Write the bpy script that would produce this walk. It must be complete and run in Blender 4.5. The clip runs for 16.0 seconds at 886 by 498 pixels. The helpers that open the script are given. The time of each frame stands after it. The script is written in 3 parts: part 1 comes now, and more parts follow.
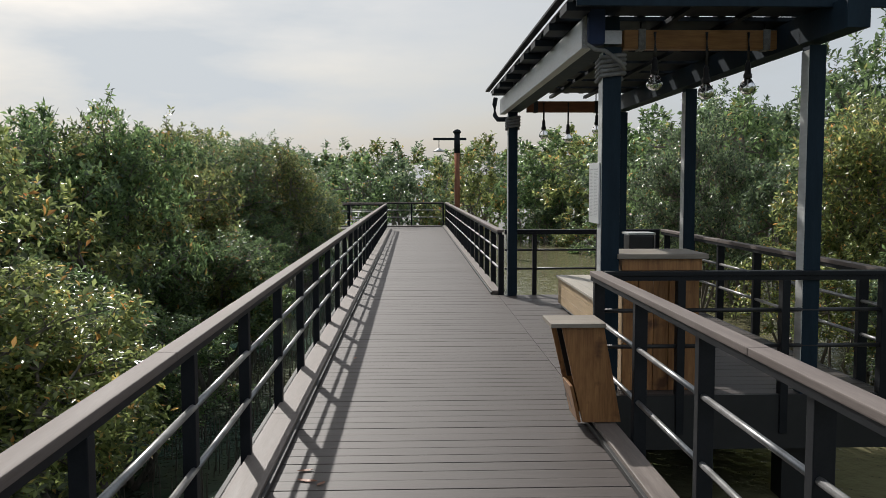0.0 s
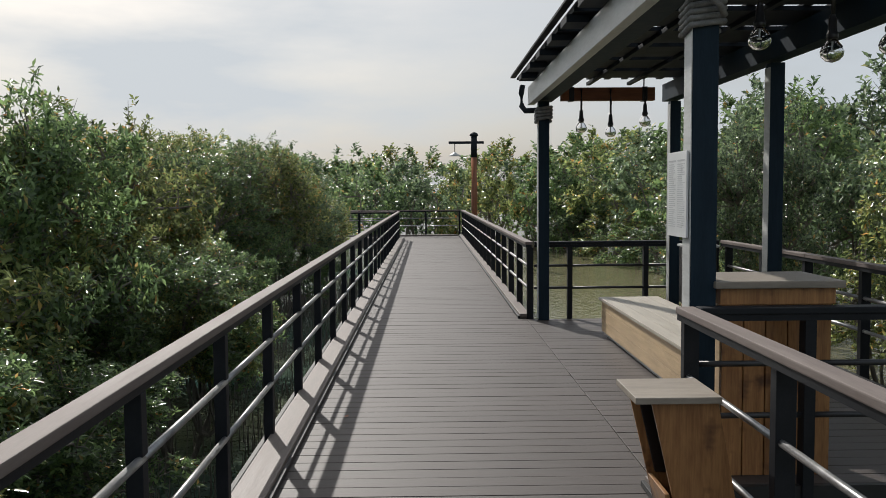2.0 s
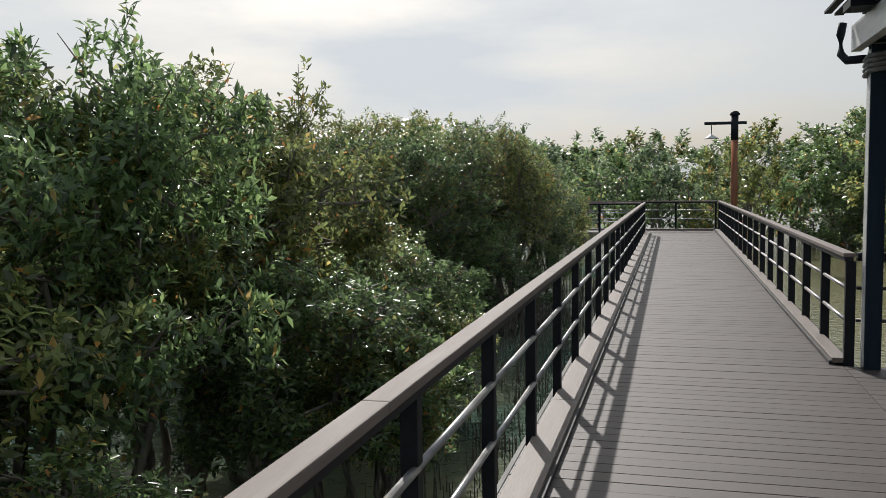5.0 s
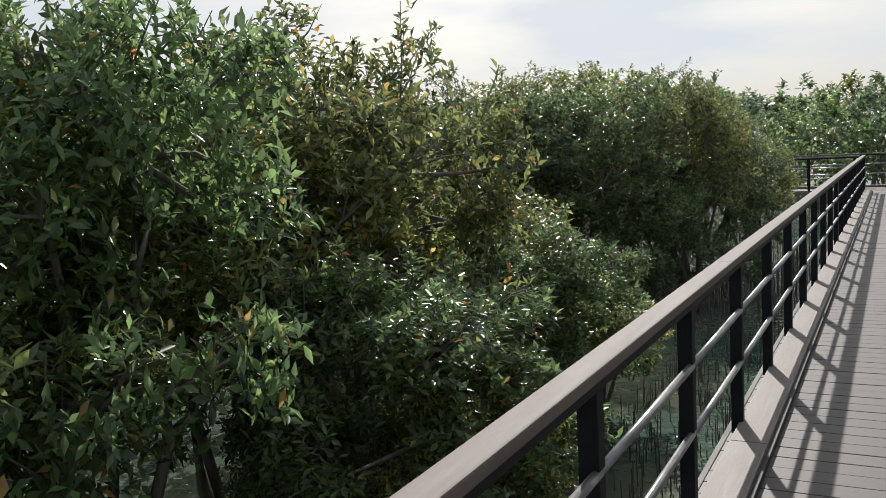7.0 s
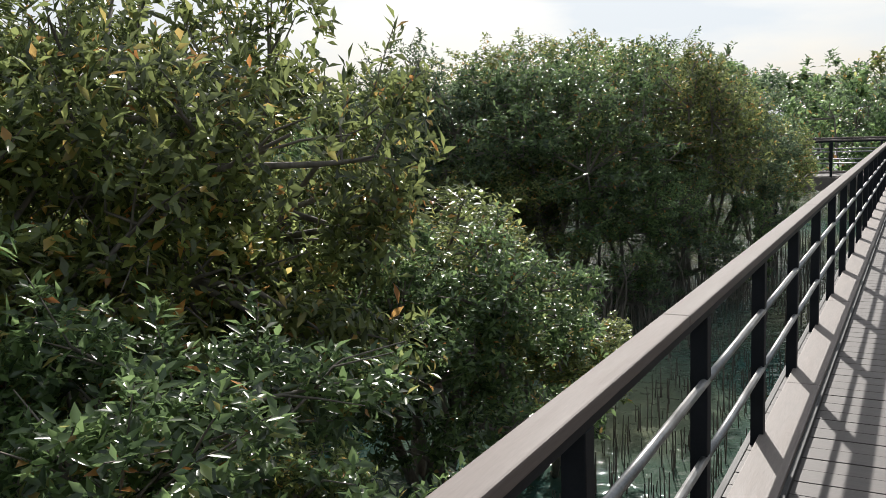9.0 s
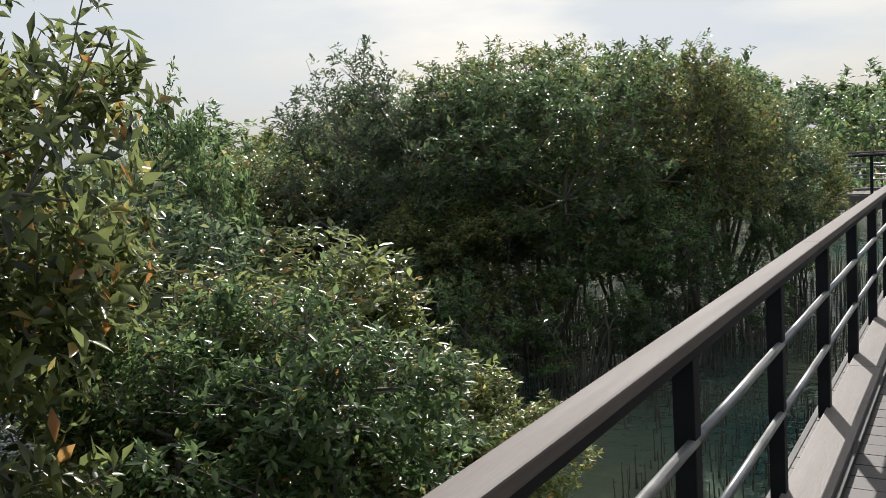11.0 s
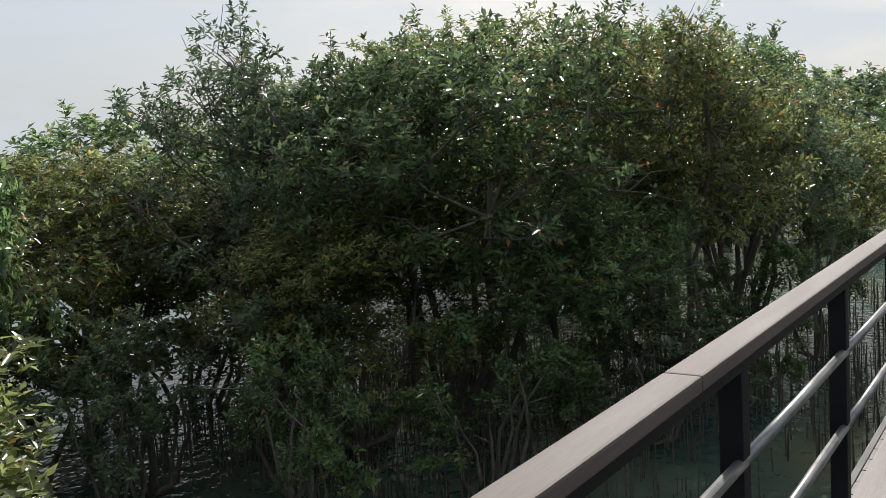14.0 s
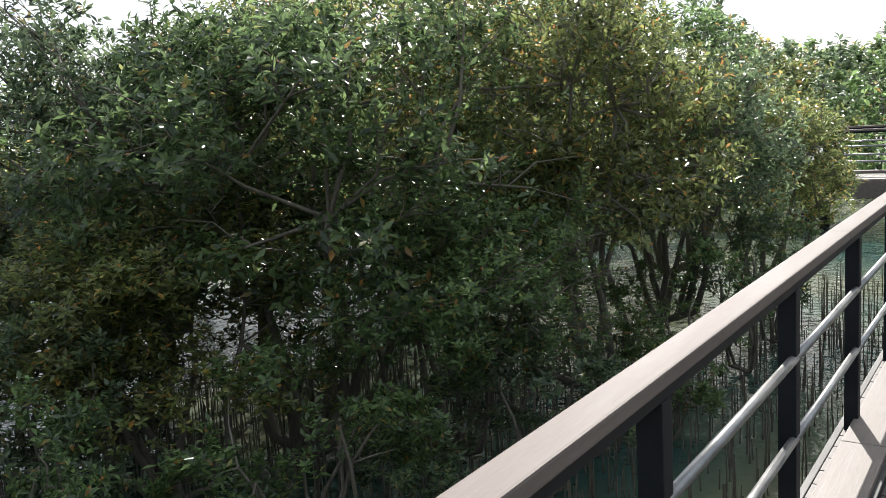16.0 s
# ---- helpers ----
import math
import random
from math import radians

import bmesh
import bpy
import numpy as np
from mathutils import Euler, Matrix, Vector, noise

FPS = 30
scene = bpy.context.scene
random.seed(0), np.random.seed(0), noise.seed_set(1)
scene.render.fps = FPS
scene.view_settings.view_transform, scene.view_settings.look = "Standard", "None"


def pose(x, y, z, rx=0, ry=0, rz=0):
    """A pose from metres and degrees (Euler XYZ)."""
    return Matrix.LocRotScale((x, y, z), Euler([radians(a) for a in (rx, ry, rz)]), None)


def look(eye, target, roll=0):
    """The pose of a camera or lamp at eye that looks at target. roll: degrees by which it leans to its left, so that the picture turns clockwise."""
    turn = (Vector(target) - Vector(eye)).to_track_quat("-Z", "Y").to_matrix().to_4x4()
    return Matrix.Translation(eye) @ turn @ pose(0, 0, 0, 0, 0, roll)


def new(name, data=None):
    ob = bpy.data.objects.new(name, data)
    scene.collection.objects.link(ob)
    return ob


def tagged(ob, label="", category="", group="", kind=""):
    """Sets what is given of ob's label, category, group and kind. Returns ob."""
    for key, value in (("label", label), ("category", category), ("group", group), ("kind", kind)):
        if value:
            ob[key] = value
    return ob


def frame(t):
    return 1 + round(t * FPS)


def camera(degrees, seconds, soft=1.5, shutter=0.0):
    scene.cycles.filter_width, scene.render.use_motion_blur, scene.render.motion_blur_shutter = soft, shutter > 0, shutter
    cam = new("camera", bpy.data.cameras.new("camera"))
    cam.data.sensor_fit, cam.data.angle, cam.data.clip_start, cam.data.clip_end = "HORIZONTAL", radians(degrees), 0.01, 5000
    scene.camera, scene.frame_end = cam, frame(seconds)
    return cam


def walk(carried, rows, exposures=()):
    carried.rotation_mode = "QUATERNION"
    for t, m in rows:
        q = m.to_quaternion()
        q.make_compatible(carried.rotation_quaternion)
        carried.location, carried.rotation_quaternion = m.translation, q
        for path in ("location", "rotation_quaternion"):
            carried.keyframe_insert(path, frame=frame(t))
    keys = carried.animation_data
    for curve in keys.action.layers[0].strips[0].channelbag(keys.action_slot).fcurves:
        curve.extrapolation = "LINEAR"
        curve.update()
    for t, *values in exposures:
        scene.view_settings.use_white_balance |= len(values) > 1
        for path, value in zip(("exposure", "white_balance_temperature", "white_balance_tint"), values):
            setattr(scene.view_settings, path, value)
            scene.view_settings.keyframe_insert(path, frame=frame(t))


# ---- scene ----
cam = camera(54.0, 16.0, soft=0.8)
PATH = [
    (0, (-0.122, -0.073, 1.598), (-0.053, 1.92, 1.452), -0.1),
    (0.5, (-0.093, 0.433, 1.599), (-0.027, 2.428, 1.467), -0.4),
    (1, (-0.078, 0.954, 1.573), (-0.018, 2.95, 1.455), -0.5),
    (1.5, (-0.088, 1.428, 1.564), (-0.038, 3.424, 1.44), -0.3),
    (2, (-0.079, 1.926, 1.55), (-0.046, 3.922, 1.422), -0.4),
    (2.5, (-0.112, 2.436, 1.574), (-0.091, 4.431, 1.436), -0.3),
    (3, (-0.095, 2.912, 1.565), (-0.116, 4.907, 1.431), -0.4),
    (3.5, (-0.144, 3.356, 1.565), (-0.236, 5.349, 1.432), -0.5),
    (4, (-0.194, 3.821, 1.563), (-0.396, 5.807, 1.428), -0.6),
    (4.5, (-0.226, 4.334, 1.549), (-0.588, 6.296, 1.41), -0.8),
    (5, (-0.282, 4.693, 1.558), (-0.791, 6.621, 1.409), -0.6),
    (5.2, (-0.281, 4.852, 1.553), (-0.85, 6.764, 1.406), -1.0),
    (7.3, (-0.39, 6.587, 1.537), (-1.348, 8.327, 1.305), -2.2),
    (7.5, (-0.415, 6.77, 1.546), (-1.376, 8.507, 1.303), -1.3),
    (8, (-0.409, 7.188, 1.544), (-1.393, 8.912, 1.295), -1.9),
    (8.5, (-0.449, 7.649, 1.526), (-1.43, 9.373, 1.269), -2.3),
    (9, (-0.436, 8.003, 1.54), (-1.397, 9.736, 1.269), -2.2),
    (9.5, (-0.422, 8.46, 1.544), (-1.38, 10.195, 1.273), -1.9),
    (10, (-0.441, 8.91, 1.56), (-1.402, 10.642, 1.288), -1.3),
    (10.2, (-0.422, 9.114, 1.537), (-1.402, 10.838, 1.278), -2.1),
    (12.3, (-0.415, 11.103, 1.428), (-1.5, 12.774, 1.255), -3.4),
    (12.5, (-0.453, 11.278, 1.444), (-1.542, 12.946, 1.263), -3.3),
    (13, (-0.443, 11.769, 1.433), (-1.561, 13.416, 1.238), -3.5),
    (13.5, (-0.453, 12.145, 1.44), (-1.586, 13.781, 1.231), -3.6),
    (14, (-0.436, 12.556, 1.443), (-1.596, 14.171, 1.227), -3.7),
    (14.5, (-0.441, 12.943, 1.457), (-1.62, 14.542, 1.23), -3.8),
    (15, (-0.486, 13.313, 1.493), (-1.663, 14.91, 1.242), -3.7),
    (15.5, (-0.475, 13.742, 1.472), (-1.641, 15.345, 1.208), -3.6),
    (16, (-0.434, 14.154, 1.476), (-1.555, 15.786, 1.192), -3.4),
]
EXPOSURES = [(0, -0.15), (5, -0.06), (7.5, 0.16), (8.5, 0.26), (10, 0.3), (12.3, -0.28), (13.5, -0.06), (14.5, 0.1), (15.5, 0.45), (16, 0.78)]
walk(cam, [(t, look(eye, target, roll)) for t, eye, target, roll in PATH], EXPOSURES)

# ---- world, sun, exposure ----
SUN_EL = radians(36.0)
SUN_TO = Vector((-0.355, 0.935, math.tan(SUN_EL))).normalized()
world = bpy.data.worlds.new("sky_world")
scene.world = world
world.use_nodes = True
wn, wl = world.node_tree.nodes, world.node_tree.links
wn.clear()
w_out = wn.new("ShaderNodeOutputWorld")
w_sky = wn.new("ShaderNodeTexSky")
w_sky.sky_type = "NISHITA"
w_sky.sun_disc = False
w_sky.sun_elevation, w_sky.sun_rotation = SUN_EL, radians(-20.8)
w_sky.air_density, w_sky.dust_density, w_sky.ozone_density = 1.0, 4.0, 1.5
w_b1 = wn.new("ShaderNodeBackground")
w_b1.inputs["Strength"].default_value = 0.085
wl.new(w_sky.outputs[0], w_b1.inputs["Color"])
w_co = wn.new("ShaderNodeTexCoord")
w_map = wn.new("ShaderNodeMapping")
w_map.inputs["Scale"].default_value = (1.2, 1.2, 4.5)
wl.new(w_co.outputs["Generated"], w_map.inputs["Vector"])
w_no = wn.new("ShaderNodeTexNoise")
w_no.inputs["Scale"].default_value = 1.6
w_no.inputs["Detail"].default_value = 6.0
w_no.inputs["Roughness"].default_value = 0.55
wl.new(w_map.outputs[0], w_no.inputs["Vector"])
w_rp = wn.new("ShaderNodeMapRange")
for k, v in (("From Min", 0.36), ("From Max", 0.66), ("To Min", 0.45), ("To Max", 0.95)):
    w_rp.inputs[k].default_value = v
wl.new(w_no.outputs[0], w_rp.inputs["Value"])
w_b2 = wn.new("ShaderNodeBackground")
w_b2.inputs["Color"].default_value = (0.755, 0.82, 0.885, 1)
w_b2.inputs["Strength"].default_value = 0.86
w_mx = wn.new("ShaderNodeMixShader")
wl.new(w_rp.outputs[0], w_mx.inputs[0])
wl.new(w_b1.outputs[0], w_mx.inputs[1])
wl.new(w_b2.outputs[0], w_mx.inputs[2])
wl.new(w_mx.outputs[0], w_out.inputs["Surface"])

sun_data = bpy.data.lights.new("sun", "SUN")
sun_data.energy, sun_data.angle, sun_data.color = 4.2, radians(0.7), (1.0, 0.955, 0.90)
sun = new("sun", sun_data)
sun.matrix_world = look(SUN_TO * 60, (0, 0, 0))


# ---- materials ----
def material(name, c1, c2, scale=6.0, rough=0.6, metal=0.0, stretch=(1, 1, 1), bump=0.15, fine=60.0, vary=0.0, spec=0.5, spots=None, coord="Object"):
    m = bpy.data.materials.new(name)
    m.use_nodes = True
    n, l = m.node_tree.nodes, m.node_tree.links
    b = n["Principled BSDF"]
    co = n.new("ShaderNodeTexCoord")
    mp = n.new("ShaderNodeMapping")
    mp.inputs["Scale"].default_value = stretch
    l.new(co.outputs[coord], mp.inputs["Vector"])
    n1 = n.new("ShaderNodeTexNoise")
    n1.inputs["Scale"].default_value, n1.inputs["Detail"].default_value = scale, 5.0
    l.new(mp.outputs[0], n1.inputs["Vector"])
    n2 = n.new("ShaderNodeTexNoise")
    n2.inputs["Scale"].default_value, n2.inputs["Detail"].default_value = fine, 3.0
    l.new(mp.outputs[0], n2.inputs["Vector"])
    ad = n.new("ShaderNodeMath")
    ad.operation = "MULTIPLY_ADD"
    l.new(n2.outputs[0], ad.inputs[0])
    ad.inputs[1].default_value = 0.45
    l.new(n1.outputs[0], ad.inputs[2])
    mr = n.new("ShaderNodeMapRange")
    mr.inputs["From Min"].default_value, mr.inputs["From Max"].default_value = 0.45, 1.0
    l.new(ad.outputs[0], mr.inputs["Value"])
    mix = n.new("ShaderNodeMix")
    mix.data_type = "RGBA"
    mix.inputs["A"].default_value, mix.inputs["B"].default_value = (*c1, 1), (*c2, 1)
    l.new(mr.outputs[0], mix.inputs["Factor"])
    out = mix.outputs["Result"]
    if vary:
        oi = n.new("ShaderNodeObjectInfo")
        hv = n.new("ShaderNodeHueSaturation")
        vr = n.new("ShaderNodeMapRange")
        vr.inputs["To Min"].default_value, vr.inputs["To Max"].default_value = 1 - vary, 1 + vary
        l.new(oi.outputs["Random"], vr.inputs["Value"])
        l.new(vr.outputs[0], hv.inputs["Value"])
        l.new(out, hv.inputs["Color"])
        out = hv.outputs["Color"]
    if spots:
        n3 = n.new("ShaderNodeTexNoise")
        n3.inputs["Scale"].default_value, n3.inputs["Detail"].default_value = spots[1], 4.0
        l.new(co.outputs[coord], n3.inputs["Vector"])
        r3 = n.new("ShaderNodeMapRange")
        r3.inputs["From Min"].default_value, r3.inputs["From Max"].default_value = spots[2], spots[2] + 0.1
        l.new(n3.outputs[0], r3.inputs["Value"])
        mx = n.new("ShaderNodeMix")
        mx.data_type = "RGBA"
        mx.inputs["B"].default_value = (*spots[0], 1)
        l.new(r3.outputs[0], mx.inputs["Factor"])
        l.new(out, mx.inputs["A"])
        out = mx.outputs["Result"]
    l.new(out, b.inputs["Base Color"])
    rr = n.new("ShaderNodeMapRange")
    rr.inputs["To Min"].default_value, rr.inputs["To Max"].default_value = max(0.02, rough - 0.12), min(1, rough + 0.12)
    l.new(n1.outputs[0], rr.inputs["Value"])
    l.new(rr.outputs[0], b.inputs["Roughness"])
    b.inputs["Metallic"].default_value = metal
    b.inputs["Specular IOR Level"].default_value = spec
    if bump:
        bp = n.new("ShaderNodeBump")
        bp.inputs["Strength"].default_value, bp.inputs["Distance"].default_value = bump, 0.004
        l.new(ad.outputs[0], bp.inputs["Height"])
        l.new(bp.outputs[0], b.inputs["Normal"])
    return m


def leaf_material(name, dark, light, turned, rate, haze=0.0):
    m = bpy.data.materials.new(name)
    m.use_nodes = True
    n, l = m.node_tree.nodes, m.node_tree.links
    b = n["Principled BSDF"]
    ge = n.new("ShaderNodeNewGeometry")
    cr = n.new("ShaderNodeValToRGB")
    e = cr.color_ramp.elements
    e[0].position, e[0].color = 0.0, (*dark, 1)
    e[1].position, e[1].color = 1.0, (*turned, 1)
    k = e.new(1 - rate * 2.2)
    k.color = (*light, 1)
    k = e.new(1 - rate)
    k.color = (light[0] * 1.7, light[1] * 1.15, light[2], 1)
    l.new(ge.outputs["Random Per Island"], cr.inputs[0])
    co = n.new("ShaderNodeTexCoord")
    no = n.new("ShaderNodeTexNoise")
    no.inputs["Scale"].default_value = 3.2
    l.new(co.outputs["Object"], no.inputs["Vector"])
    oi = n.new("ShaderNodeObjectInfo")
    su = n.new("ShaderNodeMath")
    su.operation = "ADD"
    l.new(no.outputs[0], su.inputs[0])
    l.new(oi.outputs["Random"], su.inputs[1])
    mr = n.new("ShaderNodeMapRange")
    for kk, v in (("From Min", 0.3), ("From Max", 1.7), ("To Min", 0.7), ("To Max", 1.35)):
        mr.inputs[kk].default_value = v
    l.new(su.outputs[0], mr.inputs["Value"])
    hv = n.new("ShaderNodeHueSaturation")
    l.new(mr.outputs[0], hv.inputs["Value"])
    l.new(cr.outputs[0], hv.inputs["Color"])
    l.new(hv.outputs[0], b.inputs["Base Color"])
    b.inputs["Roughness"].default_value = 0.25
    b.inputs["Specular IOR Level"].default_value = 0.6
    tr = n.new("ShaderNodeBsdfTranslucent")
    h2 = n.new("ShaderNodeHueSaturation")
    h2.inputs["Value"].default_value = 2.2
    h2.inputs["Saturation"].default_value = 0.9
    l.new(hv.outputs[0], h2.inputs["Color"])
    l.new(h2.outputs[0], tr.inputs["Color"])
    mx = n.new("ShaderNodeMixShader")
    mx.inputs[0].default_value = 0.5
    l.new(b.outputs[0], mx.inputs[1])
    l.new(tr.outputs[0], mx.inputs[2])
    l.new(mx.outputs[0], n["Material Output"].inputs["Surface"])
    return m


M_DECK = material("deck_board", (0.045, 0.036, 0.032), (0.081, 0.066, 0.060), 3.0, 0.55, stretch=(0.6, 6, 6), fine=24, vary=0.09, bump=0.3, spots=((0.30, 0.27, 0.25), 2.2, 0.66))
M_CURB = material("curb_board", (0.125, 0.10, 0.088), (0.21, 0.176, 0.155), 3.0, 0.6, stretch=(8, 0.8, 8), fine=22, vary=0.06, bump=0.3, spots=((0.13, 0.10, 0.09), 6.0, 0.70))
M_RAIL = material("handrail_board", (0.132, 0.104, 0.092), (0.205, 0.170, 0.152), 3.0, 0.72, stretch=(9, 0.7, 9), fine=25, vary=0.05, bump=0.25)
M_POST = material("dark_painted_steel", (0.008, 0.010, 0.013), (0.018, 0.020, 0.024), 7.0, 0.55, spec=0.2, fine=90, bump=0.12)
M_RUNG = material("grey_steel_bar", (0.20, 0.20, 0.20), (0.38, 0.38, 0.38), 8.0, 0.38, metal=0.7, fine=80, bump=0.1)
M_DARKBAR = material("dark_steel_bar", (0.015, 0.016, 0.018), (0.035, 0.035, 0.037), 8.0, 0.45, fine=80, bump=0.1)
M_NAVY = material("blue_grey_painted_timber", (0.008, 0.018, 0.029), (0.016, 0.032, 0.048), 4.0, 0.62, spec=0.15, stretch=(4, 4, 0.6), fine=30, bump=0.2)
M_ROOF = material("dark_roof_timber", (0.007, 0.010, 0.014), (0.016, 0.021, 0.027), 4.0, 0.6, spec=0.15, fine=30, bump=0.2)
M_GUTTER = material("pale_grey_fascia", (0.40, 0.41, 0.40), (0.58, 0.59, 0.58), 2.5, 0.42, stretch=(3, 0.5, 3), fine=20, bump=0.15)
M_WOOD = material("amber_varnished_wood", (0.20, 0.085, 0.028), (0.42, 0.21, 0.075), 4.0, 0.5, stretch=(7, 7, 0.7), fine=16, vary=0.12, bump=0.3, spots=((0.10, 0.04, 0.016), 5.0, 0.57))
M_WOODX = material("red_brown_wood", (0.16, 0.05, 0.022), (0.30, 0.11, 0.045), 4.0, 0.5, stretch=(0.7, 7, 7), fine=16, vary=0.1, bump=0.3)
M_WOODA = material("golden_timber", (0.22, 0.10, 0.03), (0.38, 0.20, 0.07), 4.0, 0.55, stretch=(0.7, 7, 7), fine=16, vary=0.1, bump=0.3)
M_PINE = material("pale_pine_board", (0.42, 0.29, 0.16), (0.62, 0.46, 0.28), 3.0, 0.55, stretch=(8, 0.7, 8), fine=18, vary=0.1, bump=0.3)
M_PINETOP = material("sun_bleached_board", (0.36, 0.32, 0.26), (0.50, 0.46, 0.39), 3.0, 0.5, stretch=(8, 0.7, 8), fine=18, vary=0.06, bump=0.3)
M_LID = material("weathered_plank_lid", (0.20, 0.17, 0.14), (0.31, 0.27, 0.22), 4.0, 0.55, stretch=(1, 6, 6), fine=20, vary=0.06, bump=0.3)
M_PAPER = material("white_sign_board", (0.62, 0.63, 0.63), (0.74, 0.75, 0.75), 3.0, 0.35, fine=40, bump=0.03)
M_INK = material("grey_print", (0.42, 0.43, 0.44), (0.50, 0.51, 0.52), 9.0, 0.6, bump=0)
M_ROPE = material("grey_rope", (0.12, 0.12, 0.12), (0.26, 0.26, 0.25), 30.0, 0.85, fine=160, bump=0.6)
M_BLACK = material("black_plastic", (0.008, 0.008, 0.009), (0.018, 0.018, 0.02), 10.0, 0.35, fine=100, bump=0.05)
M_CUSH = material("navy_canvas", (0.012, 0.026, 0.075), (0.022, 0.045, 0.12), 12.0, 0.75, fine=200, bump=0.3)
M_CLAY = material("terracotta", (0.28, 0.10, 0.05), (0.40, 0.17, 0.09), 8.0, 0.75, fine=60, bump=0.2)
M_PINK = material("pink_plastic", (0.52, 0.20, 0.20), (0.62, 0.30, 0.28), 6.0, 0.35, fine=50, bump=0.03)
M_POLE = material("brown_pole_wood", (0.16, 0.06, 0.03), (0.30, 0.13, 0.07), 3.0, 0.7, stretch=(6, 6, 0.5), fine=14, bump=0.4)
M_BARK = material("grey_brown_bark", (0.09, 0.078, 0.065), (0.24, 0.21, 0.175), 9.0, 0.85, stretch=(3, 3, 0.8), fine=40, bump=0.7)
M_ROOT = material("muddy_root", (0.07, 0.06, 0.05), (0.20, 0.17, 0.14), 9.0, 0.7, fine=40, bump=0.5)
M_MUD = material("olive_mud", (0.045, 0.042, 0.026), (0.11, 0.10, 0.06), 0.8, 0.6, fine=9, bump=0.8, coord="Object")
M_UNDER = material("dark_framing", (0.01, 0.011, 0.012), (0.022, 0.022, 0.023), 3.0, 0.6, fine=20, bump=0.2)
M_METALPLATE = material("galvanised_plate", (0.35, 0.36, 0.37), (0.5, 0.51, 0.52), 9.0, 0.4, metal=0.6, fine=70, bump=0.05)
M_LEAF = leaf_material("mangrove_leaf", (0.028, 0.050, 0.024), (0.150, 0.228, 0.078), (0.36, 0.13, 0.03), 0.022)
M_LEAFY = leaf_material("mangrove_leaf_yellowing", (0.038, 0.054, 0.022), (0.212, 0.252, 0.074), (0.40, 0.16, 0.03), 0.045)
M_LEAFD = leaf_material("mangrove_leaf_dark", (0.028, 0.048, 0.030), (0.150, 0.208, 0.100), (0.26, 0.14, 0.03), 0.02)

M_WATER = bpy.data.materials.new("green_water")
M_WATER.use_nodes = True
_n, _l = M_WATER.node_tree.nodes, M_WATER.node_tree.links
_b = _n["Principled BSDF"]
_b.inputs["Roughness"].default_value = 0.06
_b.inputs["IOR"].default_value = 1.33
_co = _n.new("ShaderNodeTexCoord")
_no = _n.new("ShaderNodeTexNoise")
_no.inputs["Scale"].default_value, _no.inputs["Detail"].default_value = 0.35, 4.0
_l.new(_co.outputs["Object"], _no.inputs["Vector"])
_cr = _n.new("ShaderNodeValToRGB")
_cr.color_ramp.elements[0].position, _cr.color_ramp.elements[0].color = 0.38, (0.035, 0.085, 0.075, 1)
_cr.color_ramp.elements[1].position, _cr.color_ramp.elements[1].color = 0.66, (0.17, 0.18, 0.115, 1)
_l.new(_no.outputs[0], _cr.inputs[0])
_sx = _n.new("ShaderNodeSeparateXYZ")
_l.new(_co.outputs["Object"], _sx.inputs[0])
_mr = _n.new("ShaderNodeMapRange")
_mr.inputs["From Min"].default_value, _mr.inputs["From Max"].default_value = -1.5, 3.0
_l.new(_sx.outputs["X"], _mr.inputs["Value"])
_mx = _n.new("ShaderNodeMix")
_mx.data_type = "RGBA"
_mx.inputs["B"].default_value = (0.215, 0.200, 0.115, 1)
_l.new(_mr.outputs[0], _mx.inputs["Factor"])
_l.new(_cr.outputs[0], _mx.inputs["A"])
_l.new(_mx.outputs["Result"], _b.inputs["Base Color"])
_nb = _n.new("ShaderNodeTexNoise")
_nb.inputs["Scale"].default_value, _nb.inputs["Detail"].default_value = 7.0, 3.0
_l.new(_co.outputs["Object"], _nb.inputs["Vector"])
_bp = _n.new("ShaderNodeBump")
_bp.inputs["Strength"].default_value, _bp.inputs["Distance"].default_value = 0.55, 0.04
_l.new(_nb.outputs[0], _bp.inputs["Height"])
_l.new(_bp.outputs[0], _b.inputs["Normal"])

M_GLASS = bpy.data.materials.new("bulb_glass")
M_GLASS.use_nodes = True
_g = M_GLASS.node_tree.nodes["Principled BSDF"]
_g.inputs["Transmission Weight"].default_value, _g.inputs["Roughness"].default_value, _g.inputs["IOR"].default_value = 1.0, 0.02, 1.18


# ---- mesh helpers ----
def mesh_of(name, bm, mat):
    me = bpy.data.meshes.new(name)
    bm.normal_update()
    bm.to_mesh(me)
    bm.free()
    me.materials.append(mat)
    return me


def part(name, bm, mat, parent=None, label=""):
    ob = new(name, mesh_of(name, bm, mat) if isinstance(bm, bmesh.types.BMesh) else bm)
    if parent is not None:
        ob.parent = parent
    if label:
        ob["label"] = label
    return ob


def empty(name, at=(0, 0, 0), rz=0.0):
    ob = new(name)
    ob.matrix_world = pose(*at, 0, 0, rz)
    return ob


